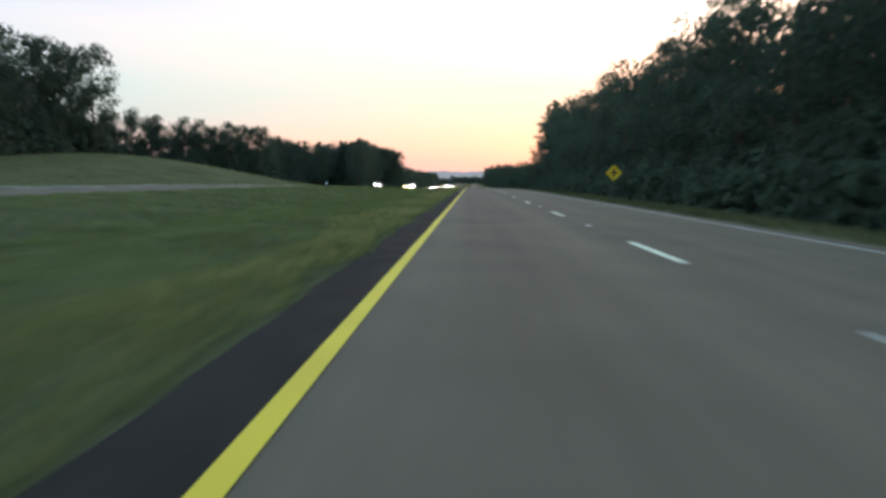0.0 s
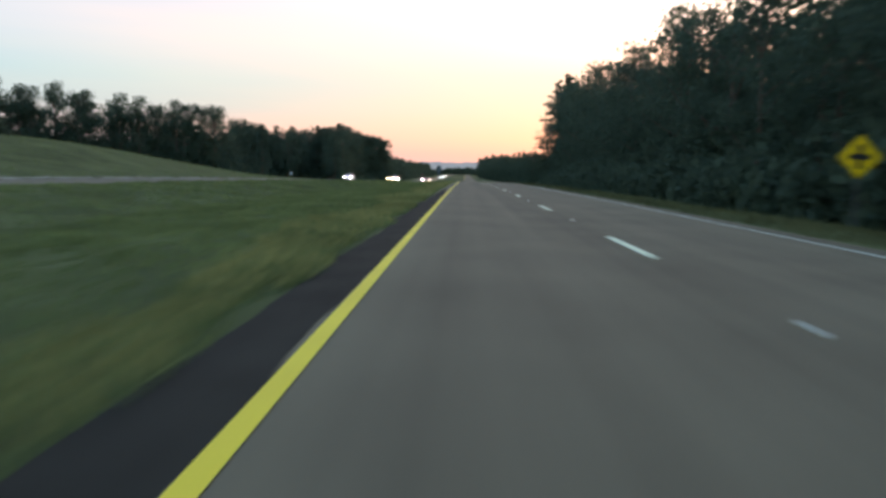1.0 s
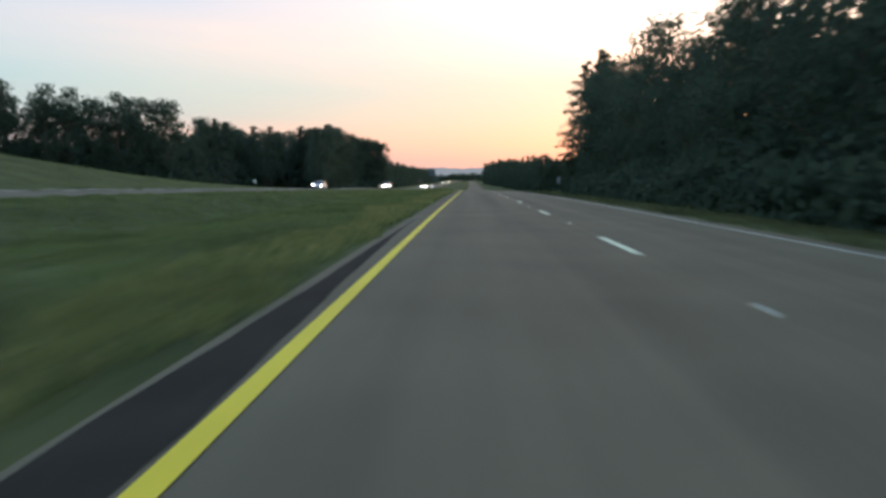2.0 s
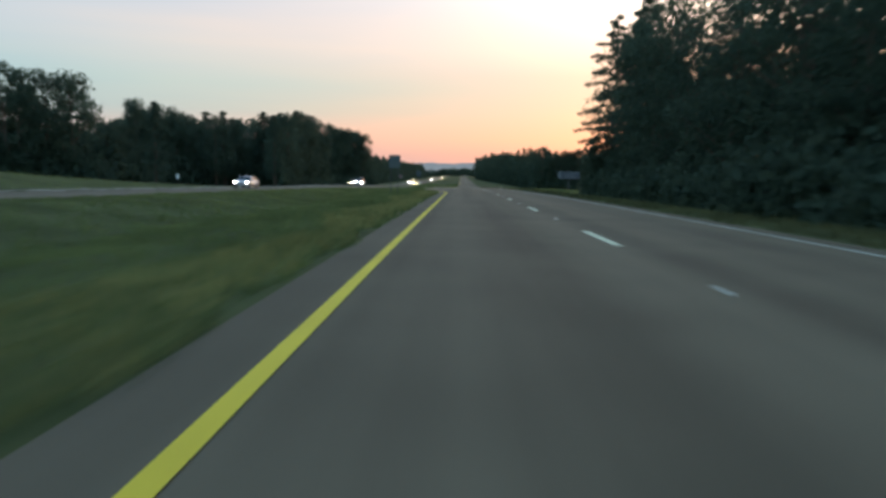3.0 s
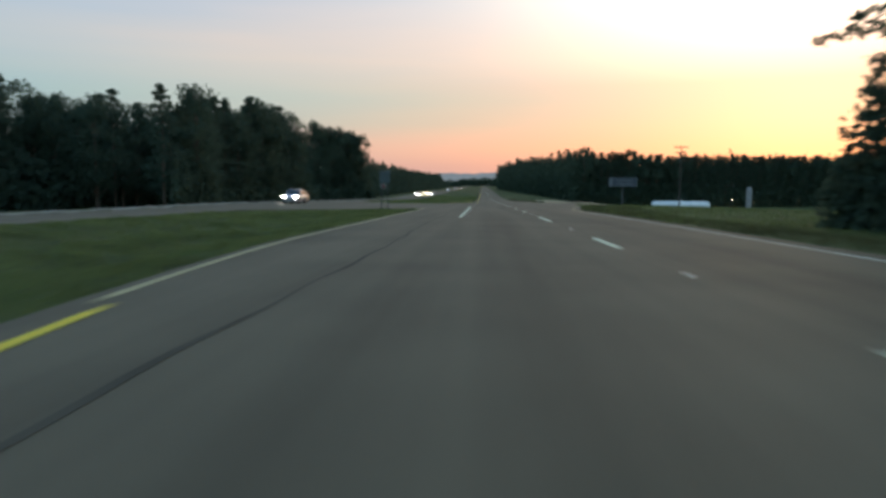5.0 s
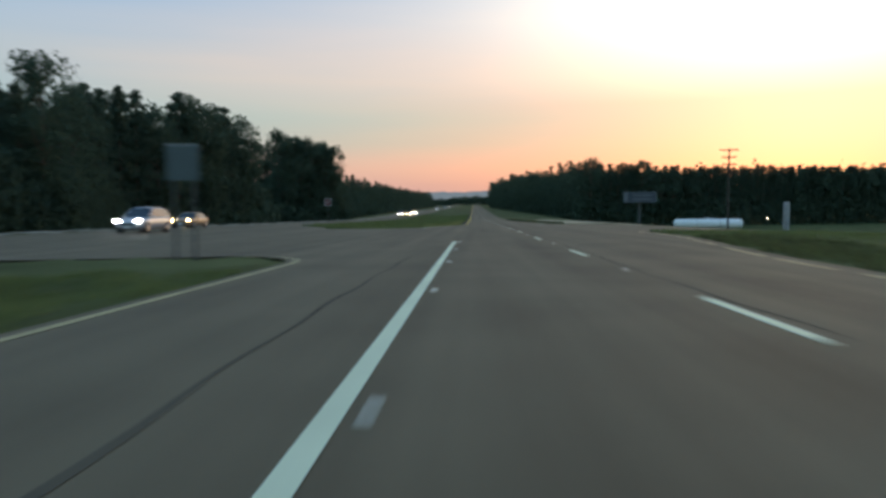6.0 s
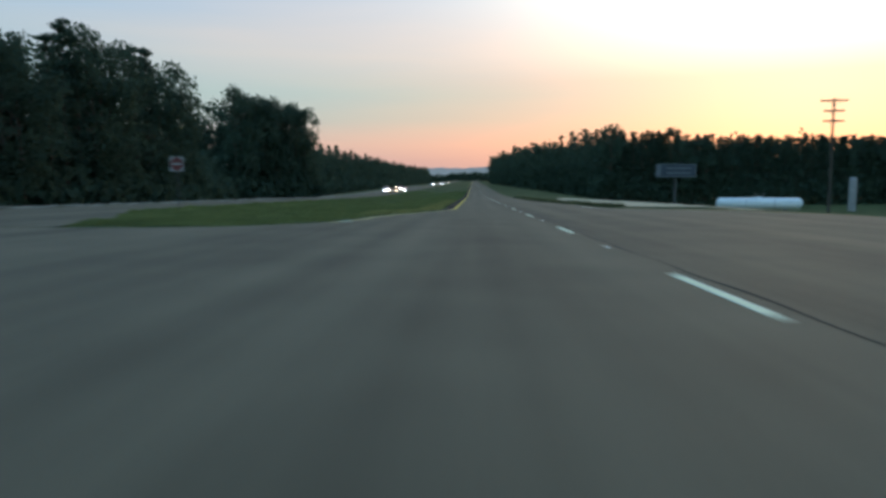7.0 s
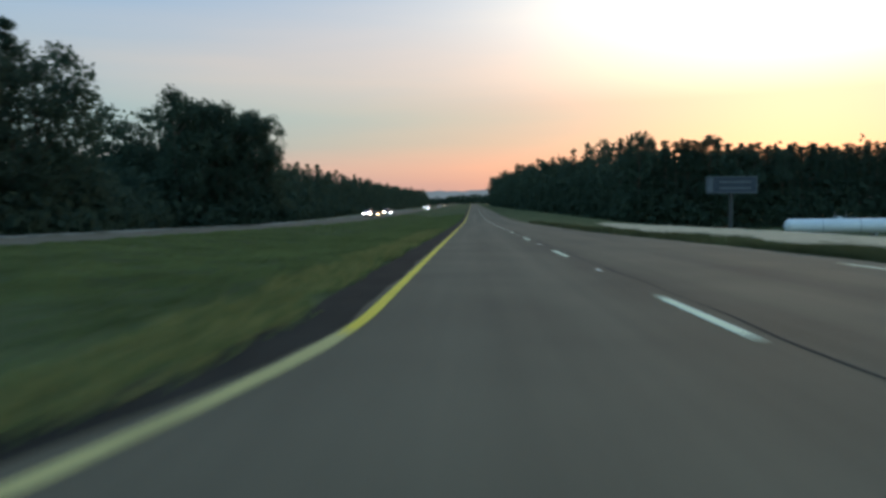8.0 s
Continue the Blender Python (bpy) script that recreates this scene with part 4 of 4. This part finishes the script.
panel("poster_strip", 0.9, 2.5, 0.02, FADED, bill, (-4.1, -0.075, BZ), 0.005, label="pale strip of old poster")
for z in (BZ - 0.6, BZ + 0.5):
    panel("poster_bar", 6.0, 0.35, 0.02, FADED, bill, (0.6, -0.075, z), 0.005, label="faded grey lettering bar")
panel("catwalk", 9.0, 0.08, 0.7, DARK_STEEL, bill, (0, -0.4, BZ - 1.65), 0.01)
for x in (-3, 0, 3):
    panel("back_beam", 0.14, 2.9, 0.18, DARK_STEEL, bill, (x, 0.2, BZ), 0.01)


# ---- oncoming cars ----
def car(paint, suv, lamp_mat):
    """A car that faces -y, on its wheels."""
    thing = new("car")
    L, Wd = (4.75, 1.88) if suv else (4.65, 1.8)
    top, belt = (1.68, 1.02) if suv else (1.42, 0.92)
    # side outline of body as stations from nose to tail: y, half width, bottom, shoulder
    st = [(-0.5, 0.62, 0.36, 0.62), (-0.485, 0.78, 0.25, 0.72), (-0.44, 0.9, 0.2, 0.80 if suv else 0.74), (-0.33, 0.97, 0.19, 0.9 if suv else 0.82), (-0.22, 1.0, 0.19, 0.98 if suv else 0.88), (0.0, 1.0, 0.19, belt),
          (0.25, 1.0, 0.19, belt + 0.02), (0.40, 0.98, 0.22, belt + 0.02), (0.47, 0.93, 0.3, belt - 0.02), (0.5, 0.8, 0.42, belt - 0.12)]
    ring = 10
    v, f = [], []
    for u, w, b, s in st:
        hw = w * Wd / 2
        y = u * L
        cs = [(0.0, b), (0.75, b), (0.95, b + 0.08), (1.0, b + (s - b) * 0.45), (0.985, b + (s - b) * 0.8), (0.93, s - 0.02), (0.8, s + 0.015), (0.4, s + 0.04), (0.0, s + 0.05)]
        full = [(x * hw, z) for x, z in cs] + [(-x * hw, z) for x, z in cs[-2:0:-1]]
        ring = len(full)
        v += [(x, y, z) for x, z in full]
    for i in range(len(st) - 1):
        f += [(i * ring + k, i * ring + (k + 1) % ring, (i + 1) * ring + (k + 1) % ring, (i + 1) * ring + k) for k in range(ring)]
    f += [tuple(range(ring - 1, -1, -1)), tuple(range(len(v) - ring, len(v)))]
    body = new("body", mesh_of("body", v, f, paint, True))
    body.parent = thing
    # cabin: windscreen, roof, rear
    tail = 0.47 if suv else 0.38
    cab = [(-0.22, 0.9, belt - 0.03), (-0.06, 0.76, top - 0.06), (0.02, 0.73, top), (0.25 if suv else 0.14, 0.72, top - 0.02), (tail - 0.08, 0.74, top - 0.12), (tail, 0.86, belt)]
    v, f = [], []
    for u, w, z in cab:
        y, hw = u * L, Wd / 2
        v += [(-hw * 0.93, y, belt - 0.04), (-hw * w, y, z - 0.05), (-hw * w * 0.85, y, z), (hw * w * 0.85, y, z), (hw * w, y, z - 0.05), (hw * 0.93, y, belt - 0.04)]
    for i in range(len(cab) - 1):
        f += [(i * 6 + k, i * 6 + k + 1, (i + 1) * 6 + k + 1, (i + 1) * 6 + k) for k in range(5)]
    spans = {"windscreen": [0, 1, 2, 3, 4], "rear_window": [20, 21, 22, 23, 24], "side_window": [5, 6, 10, 11, 15, 16], "side_window.001": [8, 9, 13, 14, 18, 19]}
    for pane, picks in spans.items():
        own = sorted({q for n in picks for q in f[n]})
        glass = new(pane, mesh_of(pane, [v[q] for q in own], [tuple(own.index(q) for q in f[n]) for n in picks], GLASS_DARK))
        glass.parent = thing
    v2, f2 = [], []
    for u, w, z in cab[1:5]:
        y, hw = u * L, Wd / 2
        v2 += [(-hw * w - 0.01, y, z - 0.07), (-hw * w * 0.85, y, z + 0.012), (0, y, z + 0.03), (hw * w * 0.85, y, z + 0.012), (hw * w + 0.01, y, z - 0.07)]
    f2 = [(i * 5 + k, i * 5 + k + 1, (i + 1) * 5 + k + 1, (i + 1) * 5 + k) for i in range(3) for k in range(4)]
    roof = new("roof", mesh_of("roof", v2, f2, paint, True))
    roof.parent = thing
    for s in (-1, 1):
        for u0, u1 in ((0, 1), (4, 5)):
            (a, wa, za), (b, wb, zb) = cab[u0], cab[u1]
            bm = bmesh.new()
            tube(bm, (s * Wd / 2 * wa * 0.97, a * L, za - 0.02), (s * Wd / 2 * wb, b * L, zb - 0.03), 0.035, 0.035, 6)
            part("pillar", bm, paint, thing)
        boxy("mirror", (0.18, 0.1, 0.13), 0.03, paint, thing, (s * (Wd / 2 + 0.06), -0.17 * L, belt + 0.06))
        lampx = s * Wd * 0.35
        boxy("headlight", (0.34, 0.12, 0.14), 0.03, lamp_mat, thing, (lampx, -0.472 * L, 0.68 if not suv else 0.78), "lit headlight")
        boxy("tail_light", (0.2, 0.06, 0.2), 0.02, RED_LENS, thing, (s * Wd * 0.4, 0.488 * L, belt - 0.14))
        for y in (-0.31 * L, 0.29 * L):
            bm = bmesh.new()
            rw = 0.36 if suv else 0.33
            bmesh.ops.create_cone(bm, cap_ends=True, segments=22, radius1=rw, radius2=rw, depth=0.23, matrix=Matrix.Rotation(radians(90), 4, "Y"))
            bmesh.ops.bevel(bm, geom=[e for e in bm.edges if len(e.link_faces) == 2 and any(len(q.verts) > 4 for q in e.link_faces)], offset=0.03, segments=2, affect="EDGES")
            wheel = part("wheel", bm, TYRE, thing, m=pose(s * (Wd / 2 - 0.1), y, rw))
            bm = bmesh.new()
            bmesh.ops.create_cone(bm, cap_ends=True, segments=20, radius1=rw * 0.64, radius2=rw * 0.6, depth=0.03, matrix=Matrix.Rotation(radians(90), 4, "Y"))
            part("rim", bm, RIM, wheel, m=pose(s * 0.118, 0, 0))
    boxy("grille", (0.9, 0.05, 0.2), 0.02, PLASTIC, thing, (0, -0.5 * L + 0.005, 0.56))
    boxy("bumper", (1.4, 0.08, 0.14), 0.03, PLASTIC, thing, (0, -0.492 * L, 0.3))
    boxy("number_plate", (0.3, 0.02, 0.15), 0.003, TANK_WHITE, thing, (0, -0.5 * L - 0.03, 0.4))
    return thing


def paint(name, c, metal=0.3):
    return material(name, c, 0.3, metal, vary=0.03, scale=0.5, fine=5, spec=0.6)


SILVER, BRONZE, DARK, PEARL = paint("silver_car_paint", (0.45, 0.46, 0.48)), paint("bronze_car_paint", (0.3, 0.22, 0.14)), paint("dark_blue_car_paint", (0.03, 0.035, 0.05)), paint("white_car_paint", (0.7, 0.7, 0.69), 0.0)
cars = [(car(PEARL, False, LAMP_COOL), "white saloon car with lit headlights on the far carriageway"), (car(SILVER, True, LAMP_COOL), "silver estate car with lit headlights on the far carriageway"),
        (car(BRONZE, False, LAMP_WARM), "bronze saloon car with lit headlights on the far carriageway"), (car(DARK, True, LAMP_WARM), "dark blue estate car with lit headlights on the far carriageway")]
used = set()
for which, x, y in ((0, -25.6, 193), (1, -22.0, 262), (2, -25.8, 279), (2, -22.1, 452), (1, -25.7, 464), (0, -22.0, 478), (3, -25.6, 500), (1, -22.0, 640), (2, -25.6, 705), (0, -22.0, 765), (0, -25.6, 850), (2, -22.0, 880), (3, -25.6, 980)):
    ob, label = cars[which]
    m = pose(x, y, float(surface_z(x, y)) + 0.035, math.degrees(math.atan2(float(swell(y + 2) - swell(y - 2)), 4)))
    if which in used:
        copy_thing(ob, m)
    else:
        used.add(which)
        ob.matrix_world = m
        tagged(ob, label, "car", "oncoming cars")

# ---- grass blades along the verges ----
def blades(name, seed, n, xlo, xhi, ylo, yhi, high, label, mat=BLADES):
    rng = np.random.default_rng(seed)
    x = rng.uniform(0, 1, n)
    y = rng.uniform(ylo, yhi, n)
    lo, hi = xlo(y), xhi(y)
    x = lo + (hi - lo) * x
    keep = (x > lo + 0.12 + 0.22 * np.sin(y * 1.3) * np.sin(y * 0.37 + 1)) & (x < hi - 0.12 - 0.22 * np.sin(y * 1.3) * np.sin(y * 0.37 + 1))
    x, y = x[keep], y[keep]
    n = len(x)
    z = land_z(x, y) + 0.01
    a = rng.uniform(0, 6.28, n)
    clump = 0.78 + 0.22 * np.sin(x * 1.1 + np.sin(y * 0.7)) * np.sin(y * 0.43 + x * 0.6)
    h = high * rng.uniform(0.5, 1.2, n) * clump
    wd = rng.uniform(0.012, 0.03, n) * 1.6
    lean = rng.normal(0, 0.5, (n, 2)) * h[:, None]
    c, s = np.cos(a) * wd, np.sin(a) * wd
    p0 = np.stack([x - c, y - s, z], 1)
    p1 = np.stack([x + c, y + s, z], 1)
    p2 = np.stack([x + lean[:, 0], y + lean[:, 1], z + h], 1)
    v = np.stack([p0, p1, p2], 1).reshape(-1, 3)
    return tagged(new(name, mesh_of(name, v.tolist(), np.arange(n * 3).reshape(-1, 3).tolist(), mat)), label, "grass", kind="stuff")


MOWN = "mown green grass of the median"
DRYING = "yellowing longer grass along the shoulder"
blades("grass", 55, 70000, lambda y: np.full_like(y, OTHER_IN), lambda y: left_edge(y) - 7, 10, 229, 0.2, MOWN)
blades("grass", 51, 150000, lambda y: left_edge(y) - 9, lambda y: left_edge(y) + 0.05, 0, 229, 0.16, MOWN)
blades("grass", 52, 80000, inner_edge, lambda y: left_edge(y) + 0.05, 273.5, 345, 0.16, MOWN)
blades("grass", 56, 35000, lambda y: np.full_like(y, OTHER_IN), lambda y: left_edge(y) + 0.05, 345, 480, 0.24, MOWN)
blades("grass", 57, 26000, lambda y: left_edge(y) - 1.7 - 0.5 * np.sin(y * 0.4), lambda y: left_edge(y) - 0.05, 0, 165, 0.2, DRYING, DRY_BLADES)
blades("grass", 58, 9000, lambda y: left_edge(y) - 1.5, lambda y: left_edge(y) - 0.05, 284, 345, 0.2, DRYING, DRY_BLADES)
blades("grass", 59, 45000, lambda y: right_edge(y), lambda y: np.full_like(y, 46.0), 205, 262, 0.2, "green grass of the field beside the crossing")
blades("grass", 60, 30000, lambda y: np.full_like(y, -78.0), lambda y: np.full_like(y, -31.2), 20, 200, 0.26, "green grass on the bank past the far carriageway")
blades("grass", 53, 60000, lambda y: right_edge(y) - 0.05, lambda y: np.full_like(y, 14.5), 0, 250, 0.22, "dull green grass of the verge beside the wood", VERGE)
blades("grass", 54, 30000, lambda y: right_edge(y) - 0.02, lambda y: right_edge(y) + 2.0, 302, 380, 0.3, "taller dark grass along the gravel track", VERGE)
